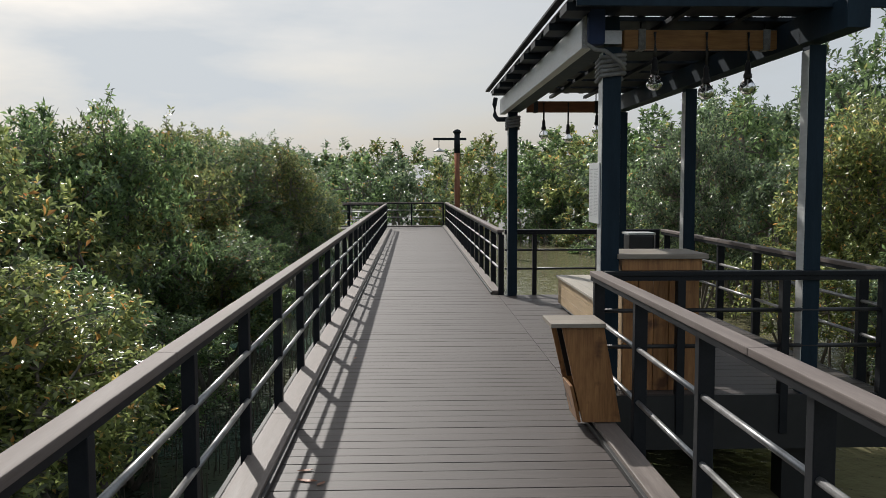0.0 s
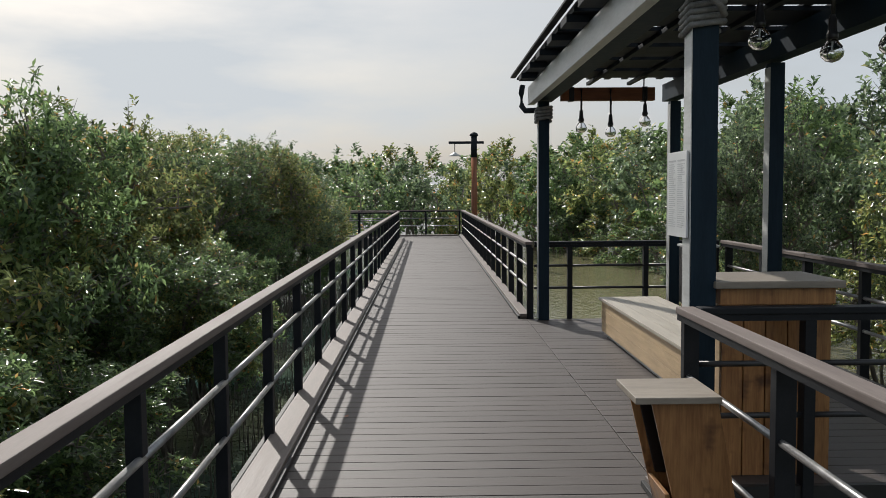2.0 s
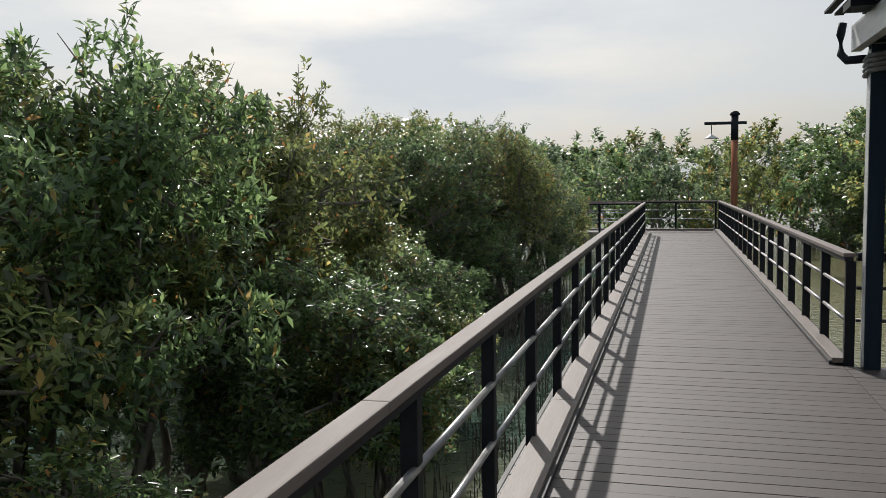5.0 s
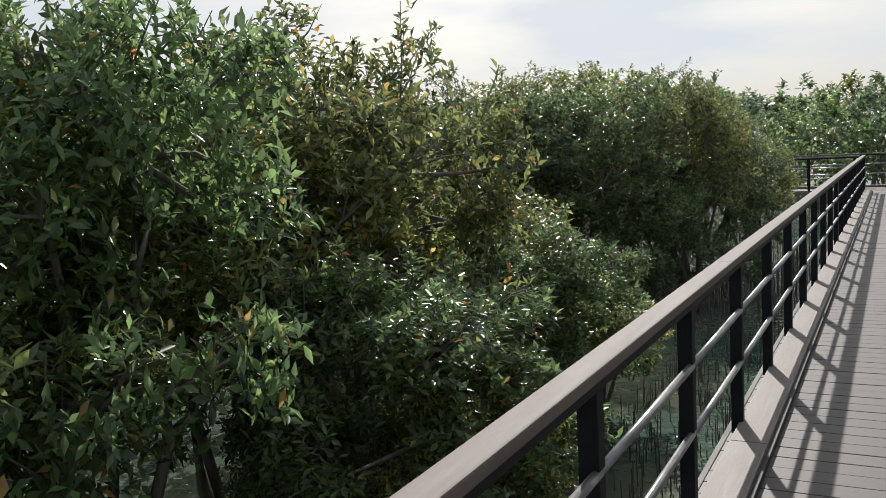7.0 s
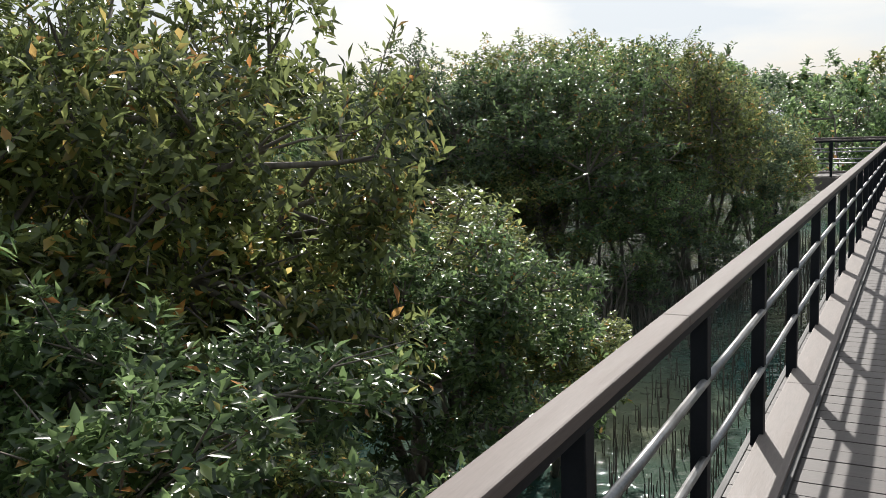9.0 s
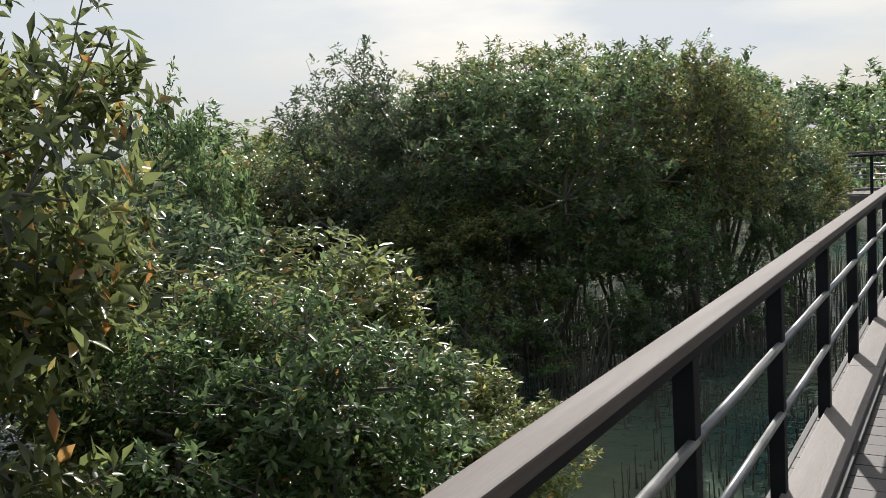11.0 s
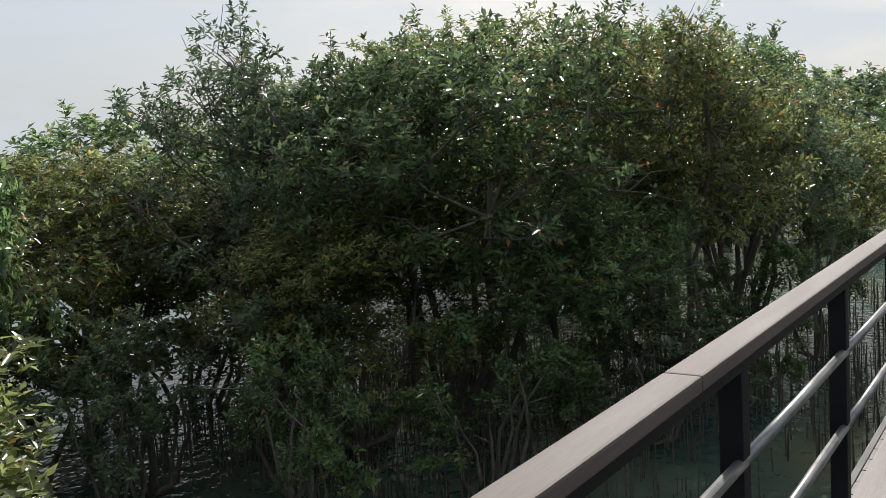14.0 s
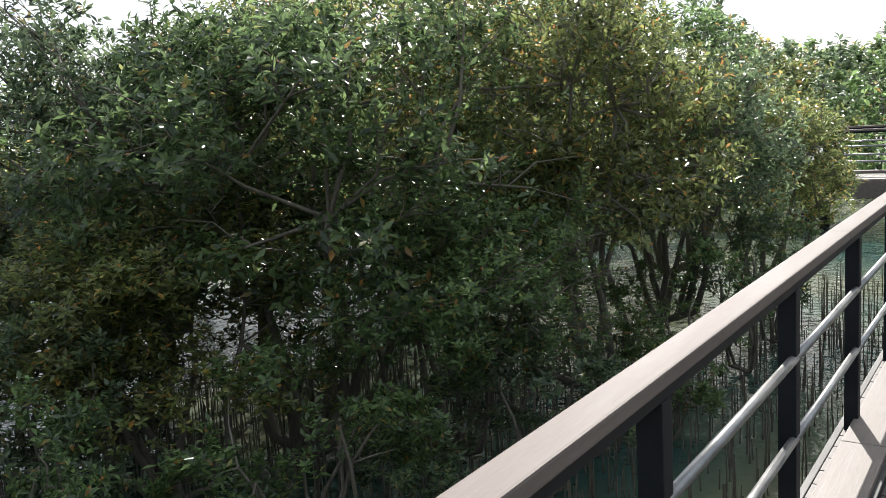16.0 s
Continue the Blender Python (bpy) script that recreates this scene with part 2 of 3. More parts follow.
def box(bm, x0, x1, y0, y1, z0, z1, bev=0.0):
    t = bmesh.new()
    vs = [t.verts.new((x, y, z)) for z in (z0, z1) for y in (y0, y1) for x in (x0, x1)]
    for f in ((0, 2, 3, 1), (4, 5, 7, 6), (0, 1, 5, 4), (2, 6, 7, 3), (0, 4, 6, 2), (1, 3, 7, 5)):
        t.faces.new([vs[i] for i in f])
    if bev:
        bmesh.ops.bevel(t, geom=t.edges[:], offset=bev, segments=2, affect="EDGES", profile=0.6)
    me = bpy.data.meshes.new("tmp")
    t.to_mesh(me)
    t.free()
    bm.from_mesh(me)
    bpy.data.meshes.remove(me)
    return bm


def boxm(*a, **k):
    return box(bmesh.new(), *a, **k)


def tube(bm, pts, radii, sides=8, cap=True):
    rings = []
    n = len(pts)
    for i, (p, r) in enumerate(zip(pts, radii)):
        p = Vector(p)
        d = Vector(pts[min(i + 1, n - 1)]) - Vector(pts[max(i - 1, 0)])
        q = d.to_track_quat("Z", "Y")
        rings.append([bm.verts.new(p + q @ Vector((r * math.cos(a), r * math.sin(a), 0))) for a in [2 * math.pi * s / sides for s in range(sides)]])
    for a, b in zip(rings, rings[1:]):
        for s in range(sides):
            f = bm.faces.new((a[s], a[(s + 1) % sides], b[(s + 1) % sides], b[s]))
            f.smooth = True
    if cap:
        bm.faces.new(rings[0][::-1])
        bm.faces.new(rings[-1])
    return bm


def lathe(bm, profile, sides=16, at=(0, 0, 0)):
    rings = [[bm.verts.new((at[0] + r * math.cos(2 * math.pi * s / sides), at[1] + r * math.sin(2 * math.pi * s / sides), at[2] + z)) for s in range(sides)] for r, z in profile]
    for a, b in zip(rings, rings[1:]):
        for s in range(sides):
            f = bm.faces.new((a[s], a[(s + 1) % sides], b[(s + 1) % sides], b[s]))
            f.smooth = True
    bm.faces.new(rings[0][::-1])
    bm.faces.new(rings[-1])
    return bm


# ---- ground and water ----
WATER_Z = -0.9
bm = bmesh.new()
bmesh.ops.create_grid(bm, x_segments=60, y_segments=60, size=400)
for v in bm.verts:
    v.co.z = -1.25 + 0.12 * noise.noise(v.co * 0.05)
tagged(part("ground", bm, M_MUD), "olive brown tidal mud bed under the mangroves", "ground", kind="structure")
bm = bmesh.new()
bmesh.ops.create_grid(bm, x_segments=8, y_segments=8, size=400)
for v in bm.verts:
    v.co.z = WATER_Z
tagged(part("water", bm, M_WATER), "still murky green tidal water around the boardwalk", "water", kind="structure")

# ---- boardwalk ----
DX0, DX1 = -1.12, 1.12
Y0, Y_TURN, Y_FAR = -4.0, 31.3, 33.45
PX1, PY0, PY1 = 3.5, 6.42, 12.6

bm = bmesh.new()
for x in (-1.0, 0.0, 1.0):
    box(bm, x - 0.05, x + 0.05, Y0, Y_FAR, -0.3, -0.04)
for y in np.arange(Y0 + 0.5, Y_FAR, 2.44):
    box(bm, -1.05, 1.05, y - 0.06, y + 0.06, -0.42, -0.3)
    for x in (-0.85, 0.85):
        box(bm, x - 0.09, x + 0.09, y - 0.09, y + 0.09, -1.4, -0.42)
tagged(part("boardwalk_frame", bm, M_UNDER), "dark timber joists and piles carrying the boardwalk", "framing", kind="structure")
bm = boxm(DX0 - 0.03, DX0, Y0, Y_TURN - 0.003, -0.3, 0.0, bev=0.004)
tagged(part("fascia_boardwalk", bm, M_UNDER), "dark edge board along the boardwalk", "fascia", kind="structure")
bm = boxm(DX1, DX1 + 0.03, Y0, PY0 - 0.05, -0.3, 0.0, bev=0.004)
box(bm, DX1, DX1 + 0.03, PY1 + 0.01, Y_FAR, -0.3, 0.0, bev=0.004)
tagged(part("fascia_boardwalk", bm, M_UNDER), "dark edge board along the boardwalk", "fascia", kind="structure")

bm = bmesh.new()
for x in np.arange(1.4, PX1, 0.6):
    box(bm, x - 0.04, x + 0.04, PY0, PY1, -0.3, -0.04)
box(bm, 1.16, PX1 + 0.03, PY0 - 0.04, PY0 - 0.005, -0.42, 0.0)
box(bm, PX1, PX1 + 0.03, PY0, PY1, -0.42, 0.0)
for x in (1.5, 2.9):
    for y in (6.7, 9.4, 12.2):
        box(bm, x - 0.1, x + 0.1, y - 0.1, y + 0.1, -1.4, -0.3)
tagged(part("platform_frame", bm, M_UNDER), "dark framing and edge boards under the seating platform", "framing", kind="structure")

# curbs
def curb(x0, x1, y0, y1, name="curb"):
    holder = tagged(empty(name), "weathered brown kerb board along the deck edge", "kerb", kind="structure")
    y = y0
    while y < y1 - 0.05:
        e = min(y + 2.44, y1)
        part("curb_board", boxm(x0, x1, y + 0.002, e - 0.002, 0.012, 0.06, bev=0.006), M_CURB, holder)
        y = e
    # dark solid strip stands in for the shade along the kerb's inner edge
    part("curb_shade_strip", boxm(x1 - 0.002 if x0 < 0 else x0 - 0.022, x1 + 0.022 if x0 < 0 else x0 + 0.002, y0, y1, 0.004, 0.036, bev=0.003), M_UNDER, holder, "dark shadow strip beside the kerb")
    return holder


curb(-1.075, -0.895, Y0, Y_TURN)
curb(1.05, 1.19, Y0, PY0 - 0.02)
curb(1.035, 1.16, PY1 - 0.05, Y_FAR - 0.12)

# ---- railings ----
SP = 1.22


def railing(label, ax, c, a0, a1, posts, joints=3.66, side=1, rung=M_RUNG, top=M_RAIL, base=0.02, bars=(0.65, 0.375)):
    """A run along axis ax ('x' or 'y') at the fixed coordinate c, from a0 to a1."""
    h = tagged(empty("railing"), label, "railing", group="boardwalk railings", kind="structure")

    def bx(u0, u1, w0, w1, z0, z1, bev=0.0):
        return boxm(w0, w1, u0, u1, z0, z1, bev=bev) if ax == "y" else boxm(u0, u1, w0, w1, z0, z1, bev=bev)
    u = a0
    while u < a1 - 0.05:
        e = min(u + joints, a1)
        part("handrail", bx(u + 0.0015, e - 0.0015, c - (0.064 if c < 0 else 0.048), c + (0.022 if c < 0 else 0.048), 0.914, 0.95, 0.006), top, h)
        u = e
    part("rail_channel", bx(a0, a1, c - 0.04, c + (0.008 if c < 0 else 0.03), 0.88, 0.913), M_POST, h)
    w0, w1 = (-0.04, 0.04) if ax == "x" else (-0.048, 0.011) if c < 0 else (-0.025, 0.055)
    pm = mesh_of("post", bx(-0.03, 0.03, c + w0, c + w1, base - 0.32, 0.88, 0.004), M_POST)
    for p in posts:
        ob = part("post", pm, None, h)
        ob.location = (0, p, 0) if ax == "y" else (p, 0, 0)
    edges = sorted(set([a0] + [p for p in posts if a0 <= p <= a1] + [a1]))
    for b0, b1 in zip(edges, edges[1:]):
        if b1 - b0 < 0.15:
            continue
        for z in bars:
            pts = [(c, b0, z), (c, b1, z)] if ax == "y" else [(b0, c, z), (b1, c, z)]
            part("rung", tube(bmesh.new(), pts, [0.016, 0.016], 8), rung, h)
    return h


PB = 4.87
left_posts = [PB + SP * k for k in range(-7, 22) if PB + SP * k < Y_TURN - 0.2] + [Y_TURN - 0.03]
railing("black steel railing with brown weathered handrail beside mangroves", "y", -1.066, Y0, Y_TURN, left_posts)
right_near = [6.38 - 1.19 * k for k in range(0, 9)]
railing("black steel railing with brown handrail ending at the platform", "y", 1.26, Y0, 6.43, right_near, bars=(0.59, 0.26))
right_far = [12.56 + SP * k for k in range(0, 17)] + [Y_FAR - 0.04]
railing("black steel railing with brown handrail above green water", "y", 1.15, 12.52, Y_FAR, right_far)
railing("dark steel railing across the platform's near end", "x", 6.40, 1.32, PX1, [1.9, 2.7, PX1 - 0.03], rung=M_DARKBAR, top=M_POST, joints=9)
railing("dark steel railing across the platform's far end", "x", 12.60, 1.22, PX1, [1.66, 2.6, PX1 - 0.03], rung=M_DARKBAR, top=M_POST, joints=9)
railing("steel railing with pale handrail along the platform's outer side", "y", PX1 + 0.05, 6.47, 12.53, [6.9 + 1.1 * k for k in range(6)])
railing("dark railing across the end of the straight boardwalk", "x", Y_FAR + 0.05, -24.0, 1.08, [1.05 - SP * k for k in range(21)])
railing("dark railing along the side boardwalk over water", "x", Y_TURN - 0.02, -24.0, -1.18, [-2.4 - SP * k for k in range(18)])

# side boardwalk that turns away
bm = bmesh.new()
for y in (Y_TURN + 0.1, (Y_TURN + Y_FAR) / 2, Y_FAR - 0.1):
    box(bm, -24.0, -1.12, y - 0.05, y + 0.05, -0.3, -0.04)
for x in np.arange(-23.5, -1.3, 2.44):
    for y in (Y_TURN + 0.25, Y_FAR - 0.25):
        box(bm, x - 0.09, x + 0.09, y - 0.09, y + 0.09, -1.4, -0.3)
tagged(part("side_boardwalk_frame", bm, M_UNDER), "dark framing and piles of the side boardwalk", "framing", kind="structure")
bm = boxm(-24.0, -1.16, Y_TURN - 0.1, Y_TURN - 0.07, -0.28, 0.03, bev=0.004)
tagged(part("fascia_side_boardwalk", bm, M_CURB), "grey edge board of the side boardwalk", "fascia", kind="structure")
bm = bmesh.new()
box(bm, -24.0, -1.12, Y_TURN - 0.06, Y_TURN + 0.08, 0.005, 0.06, bev=0.006)
box(bm, -24.0, 0.98, Y_FAR - 0.12, Y_FAR + 0.02, 0.005, 0.06, bev=0.006)
tagged(part("curb_side_boardwalk", bm, M_CURB), "weathered brown kerb boards of the side boardwalk", "kerb", kind="structure")

# ---- pergola ----
pergola = tagged(empty("pergola", (1.38, 6.6, 0)), "dark blue-grey timber pergola with slatted roof over the platform", "pergola")


def under(ob, parent):
    ob.parent = parent
    ob.matrix_parent_inverse = parent.matrix_world.inverted()
    return ob


bpy.context.view_layer.update()
for (x, y, w) in ((1.395, 6.62, 0.07), (1.315, 12.45, 0.065), (2.9, 12.45, 0.062), (2.9, 9.4, 0.062), (2.9, 6.45, 0.064)):
    under(part("post", boxm(x - w, x + w, y - w, y + w, 0.0, 2.64, bev=0.008), M_NAVY), pergola)
    # pale sheet over the left face paints in the sunlight on the post
    under(part("lit_face_strip", boxm(x - w - 0.006, x - w - 0.001, y - w + 0.004, y + w - 0.004, 0.02, 2.6), M_GUTTER, label="pale strip standing in for the post's sunlit left face"), pergola)
# outer beam in pale grey, lighter than the navy beam behind it
under(part("fascia_beam", boxm(1.16, 1.24, 6.56, 12.75, 2.63, 2.848, bev=0.004), M_GUTTER, label="pale grey fascia beam"), pergola)
under(part("side_beam", boxm(1.245, 1.45, 6.56, 12.72, 2.66, 2.868, bev=0.004), M_NAVY), pergola)
under(part("side_beam", boxm(2.82, 2.98, 5.8, 12.72, 2.66, 2.868, bev=0.004), M_NAVY), pergola)
ry = 6.1
while ry < 12.4:
    under(part("roof_board", boxm(1.02, 3.25, ry, ry + 0.60, 2.90, 2.935, bev=0.003), M_ROOF), pergola)
    under(part("board_end", boxm(0.98, 1.155, ry + 0.10, ry + 0.40, 2.84, 2.898, bev=0.003), M_ROOF), pergola)
    ry += 0.80
for i in range(11):
    x = 1.06 + i * 0.215
    under(part("batten", boxm(x - 0.035, x + 0.035, 6.05, 12.75, 2.938, 2.96, bev=0.003), M_ROOF), pergola)
for x in (1.9, 2.4):
    under(part("rafter", boxm(x - 0.025, x + 0.025, 6.05, 12.7, 2.86, 2.898, bev=0.003), M_ROOF), pergola)
under(part("edge_trim", boxm(0.95, 1.01, 6.05, 12.78, 2.962, 2.985, bev=0.003), M_ROOF), pergola)
under(part("edge_trim", boxm(3.2, 3.26, 6.05, 12.78, 2.962, 2.985, bev=0.003), M_ROOF), pergola)
under(part("end_fascia", boxm(1.02, 3.26, 6.02, 6.06, 2.84, 2.99, bev=0.003), M_NAVY), pergola)
for x in (1.38, 2.9):
    under(part("bracket_plate", boxm(x - 0.08, x + 0.08, 6.535, 6.539, 2.66, 2.76), M_METALPLATE, label="small pale metal plate with bolts"), pergola)
# pipe elbow at the far corner
under(part("drain_elbow", tube(bmesh.new(), [(1.10, 12.79, 2.88), (1.085, 12.79, 2.78), (1.09, 12.79, 2.62), (1.13, 12.74, 2.56), (1.25, 12.60, 2.55)], [0.035] * 5, 10), M_ROOF), pergola)


def rope_wrap(x, y, z, hw, turns, r):
    pts = []
    for i in range(turns * 16 + 1):
        a = 2 * math.pi * i / 16
        c, s = math.cos(a), math.sin(a)
        k = (hw + r) * (1.12 - 0.12 * abs(math.cos(2 * a))) / max(abs(c), abs(s)) ** 0.75
        pts.append((x + c * k, y + s * k, z + i / 16 * r * 2.0 + 0.012 * math.sin(a + z)))
    return tube(bmesh.new(), pts, [r] * len(pts), 7)


tagged(part("rope", rope_wrap(1.395, 6.62, 2.40, 0.07, 5, 0.017), M_ROPE), "thick grey rope coiled round the pergola post", "rope")
tagged(part("rope", rope_wrap(1.315, 12.45, 2.40, 0.065, 4, 0.02), M_ROPE), "thick grey rope wound round the far post", "rope")
# dark canvas float with its rope, on the near post
fl = tagged(empty("life_float", (1.26, 6.50, 2.62)), "navy canvas float bound with dark rope at the post", "float")
part("float_body", boxm(-0.08, 0.055, -0.07, 0.035, 0.02, 0.34, bev=0.025), M_CUSH, fl)
part("rope_loop", tube(bmesh.new(), [(-0.1, -0.05, 0.36), (-0.105, -0.07, 0.2), (-0.1, -0.075, 0.03), (-0.03, -0.085, -0.02), (0.05, -0.08, -0.03), (0.16, -0.06, -0.1), (0.21, -0.02, -0.16)], [0.017] * 7, 7), M_ROPE, fl)

# notice board on the near post
sg = tagged(empty("notice_board", (1.315, 6.75, 1.30), -90.0), "white notice board with grey printed lines on the post", "sign")
part("panel", boxm(-0.18, 0.18, -0.012, 0.0, 0.0, 0.47, bev=0.002), M_PAPER, sg)
rnd = random.Random(3)
for col in (-0.155, 0.012):
    z = 0.425
    part("heading_bar", boxm(col, col + 0.14, -0.0135, -0.0125, z - 0.008, z), M_INK, sg, "grey heading bar")
    z -= 0.022
    while z > 0.05:
        part("text_line", boxm(col, col + rnd.uniform(0.08, 0.143), -0.0133, -0.0125, z - 0.0035, z), M_INK, sg)
        z -= 0.0115


# hanging light beams
def light_beam(x0, x1, y, z0, z1, mat, label, drops):
    e = tagged(empty("hanging_light", ((x0 + x1) / 2, y, z0)), label, "hanging light", group="pergola lights")
    hx = (x1 - x0) / 2
    part("beam", boxm(-hx, hx, -0.05, 0.05, 0, z1 - z0, bev=0.006), mat, e)
    for s in (-0.78, 0.78):
        part("rope_binding", boxm(s * hx - 0.03, s * hx + 0.03, -0.058, 0.058, -0.008, z1 - z0 + 0.008, bev=0.006), M_ROPE if mat is M_WOODA else M_BLACK, e, "dark rope binding")
        part("hanger", tube(bmesh.new(), [(s * hx, 0, z1 - z0), (s * hx, 0, 2.90 - z0)], [0.008, 0.008], 6), M_BLACK, e)
    for (bx_, bz) in drops:
        px, pz = bx_ - (x0 + x1) / 2, bz - z0
        part("cord", tube(bmesh.new(), [(px, -0.06, z1 - z0 - 0.02), (px, -0.07, -0.01), (px, -0.06, pz + 0.17)], [0.012] * 3, 7), M_BLACK, e)
        part("socket", lathe(bmesh.new(), [(0.012, 0.20), (0.022, 0.17), (0.026, 0.10), (0.034, 0.085), (0.034, 0.06), (0.028, 0.055)], 14, (px, -0.06, pz)), M_BLACK, e)
        b = part("bulb", lathe(bmesh.new(), [(0.022, 0.056), (0.032, 0.044), (0.056, 0.014), (0.066, -0.014), (0.060, -0.044), (0.038, -0.066), (0.008, -0.076)], 18, (px, -0.06, pz)), M_GLASS, e, "clear glass bulb")
        part("filament_stem", lathe(bmesh.new(), [(0.008, 0.05), (0.006, 0.0), (0.018, -0.01), (0.016, -0.014), (0.004, -0.016)], 8, (px, -0.06, pz)), M_PAPER, b)
    return e


light_beam(1.58, 2.88, 7.0, 2.69, 2.84, M_WOODA, "golden timber beam with three clear bulbs under the pergola", [(1.825, 2.43), (2.245, 2.36), (2.585, 2.40)])
light_beam(1.47, 2.56, 12.1, 2.61, 2.76, M_WOODX, "red-brown timber beam with three clear bulbs under the pergola", [(1.70, 2.31), (2.04, 2.26), (2.44, 2.38)])

# ---- platform furniture ----
bench = tagged(empty("bench", (1.78, 7.2, 0)), "long pale pine bench with bleached board top", "bench")
BL = 4.0
part("plinth", boxm(0.05, 0.58, 0.03, BL - 0.03, 0.0, 0.06), M_GUTTER, bench, "pale grey recessed plinth")
for i, (z0, z1) in enumerate(((0.062, 0.175), (0.178, 0.29), (0.293, 0.392))):
    part("front_board", boxm(0.0, 0.022, 0, BL, z0, z1, bev=0.003), M_PINE, bench)
    part("end_board", boxm(0.0235, 0.6, BL - 0.022, BL, z0, z1, bev=0.003), M_PINE, bench)
    part("end_board", boxm(0.0235, 0.6, 0.0, 0.022, z0, z1, bev=0.003), M_PINE, bench)
    part("back_board", boxm(0.578, 0.6, 0.024, BL - 0.024, z0, z1, bev=0.003), M_PINE, bench)
for i in range(5):
    part("seat_board", boxm(-0.03 + i * 0.13, -0.03 + i * 0.13 + 0.127, -0.02, BL + 0.02, 0.394, 0.424, bev=0.004), M_PINETOP, bench)

cab = tagged(empty("storage_box", (1.5, 6.56, 0)), "tall wooden plank box with overhanging bleached lid", "storage box")
W, D, H = 0.60, 0.46, 1.03
n = 5
for i in range(n):
    a, b = i * W / n, (i + 1) * W / n
    part("plank", boxm(a + 0.003, b - 0.003, 0.0, 0.022, 0.0, H, bev=0.003), M_WOOD, cab)
    part("plank", boxm(a + 0.003, b - 0.003, D - 0.022, D, 0.0, H, bev=0.003), M_WOOD, cab)
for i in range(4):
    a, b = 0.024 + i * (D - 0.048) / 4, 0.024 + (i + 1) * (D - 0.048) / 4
    # left side takes the bench's paler board colour, right side the amber one
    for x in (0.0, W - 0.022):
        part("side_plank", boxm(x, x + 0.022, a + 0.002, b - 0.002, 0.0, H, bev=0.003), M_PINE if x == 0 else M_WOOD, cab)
part("collar", boxm(-0.012, W + 0.012, -0.014, D + 0.012, H - 0.09, H - 0.003, bev=0.004), M_WOOD, cab, "darker timber band under the lid")
part("lid", boxm(-0.05, W + 0.05, -0.05, D + 0.05, H, H + 0.04, bev=0.006), M_LID, cab, "sun-bleached plank lid")

# leaning wooden bin on the deck edge
wb = tagged(empty("wooden_bin", (0.94, 5.42, 0.066)), "leaning hollow wooden bin with flat bleached lid", "wooden bin")


def sheared(x0, x1, y0, y1, z0, z1, bev=0.004):
    b_ = boxm(x0, x1, y0, y1, z0, z1, bev=bev)
    for v in b_.verts:
        k = v.co.z / 0.62
        v.co.x += -0.13 * k + (v.co.x - 0.14) * 0.10 * k
    return b_


part("front_panel", sheared(0.03, 0.28, 0.0, 0.02, 0.0, 0.62), M_WOOD, wb)
part("back_panel", sheared(0.0, 0.28, 0.28, 0.30, 0.0, 0.62), M_WOOD, wb)
part("side_panel", sheared(0.26, 0.28, 0.021, 0.279, 0.0, 0.62), M_WOOD, wb)
part("lower_panel", sheared(0.0, 0.02, 0.0, 0.279, 0.0, 0.24), M_WOOD, wb)
part("back_liner", sheared(0.03, 0.25, 0.255, 0.275, 0.25, 0.60), M_BLACK, wb, "black plastic liner inside")
part("lid", boxm(-0.185, 0.17, -0.03, 0.34, 0.622, 0.65, bev=0.004), M_LID, wb, "flat bleached plank lid")

bt = tagged(part("bottle", lathe(bmesh.new(), [(0.028, 0.0), (0.034, 0.008), (0.034, 0.12), (0.030, 0.15), (0.013, 0.175), (0.013, 0.19), (0.016, 0.191), (0.016, 0.21)], 16), M_PINK), "small pink plastic bottle inside the wooden bin", "bottle")
bt.matrix_world = pose(1.03, 5.56, 0.10, 0, -9, 0)

bn = tagged(empty("black_bin", (2.94, 11.6, 0)), "black plastic bin standing on a terracotta base", "bin")
part("base", lathe(bmesh.new(), [(0.13, 0.0), (0.16, 0.02), (0.17, 0.25), (0.175, 0.28), (0.15, 0.29)], 20), M_CLAY, bn, "terracotta base")
part("bin_body", boxm(-0.17, 0.17, -0.16, 0.16, 0.292, 0.93, bev=0.02), M_BLACK, bn)
part("bin_rim", boxm(-0.185, 0.185, -0.175, 0.175, 0.931, 0.96, bev=0.008), M_GUTTER, bn, "grey rim")

# ---- lamp pole behind the corner ----
lp = tagged(empty("lamp_pole", (1.6, 33.75, WATER_Z - 0.3)), "brown timber lamp pole with dark crossarm and hanging lamp", "lamp pole")
Z = -(WATER_Z - 0.3)
part("pole", tube(bmesh.new(), [(0, 0, 0), (0.01, 0, Z + 1.5), (0, 0, Z + 2.85)], [0.13, 0.115, 0.11], 12), M_POLE, lp)
part("pole_top", tube(bmesh.new(), [(0, 0, Z + 2.85), (0, 0, Z + 3.62)], [0.115, 0.11], 12), M_ROOF, lp, "dark painted pole top")
part("cap", lathe(bmesh.new(), [(0.15, Z + 3.62), (0.16, Z + 3.66), (0.10, Z + 3.74), (0.03, Z + 3.76)], 12), M_ROOF, lp)
part("crossarm", boxm(-0.92, 0.36, -0.05, 0.05, Z + 3.34, Z + 3.43, bev=0.006), M_ROOF, lp)
part("lamp_rod", tube(bmesh.new(), [(-0.70, 0, Z + 3.34), (-0.70, 0, Z + 3.02)], [0.015, 0.015], 6), M_BLACK, lp)
part("lamp_shade", lathe(bmesh.new(), [(0.03, Z + 3.04), (0.06, Z + 3.01), (0.22, Z + 2.92), (0.23, Z + 2.90), (0.05, Z + 2.93)], 16), M_GUTTER, lp, "grey metal lamp shade").location = (-0.70, 0, 0)

# ---- mangroves ----
rs = np.random.RandomState(11)


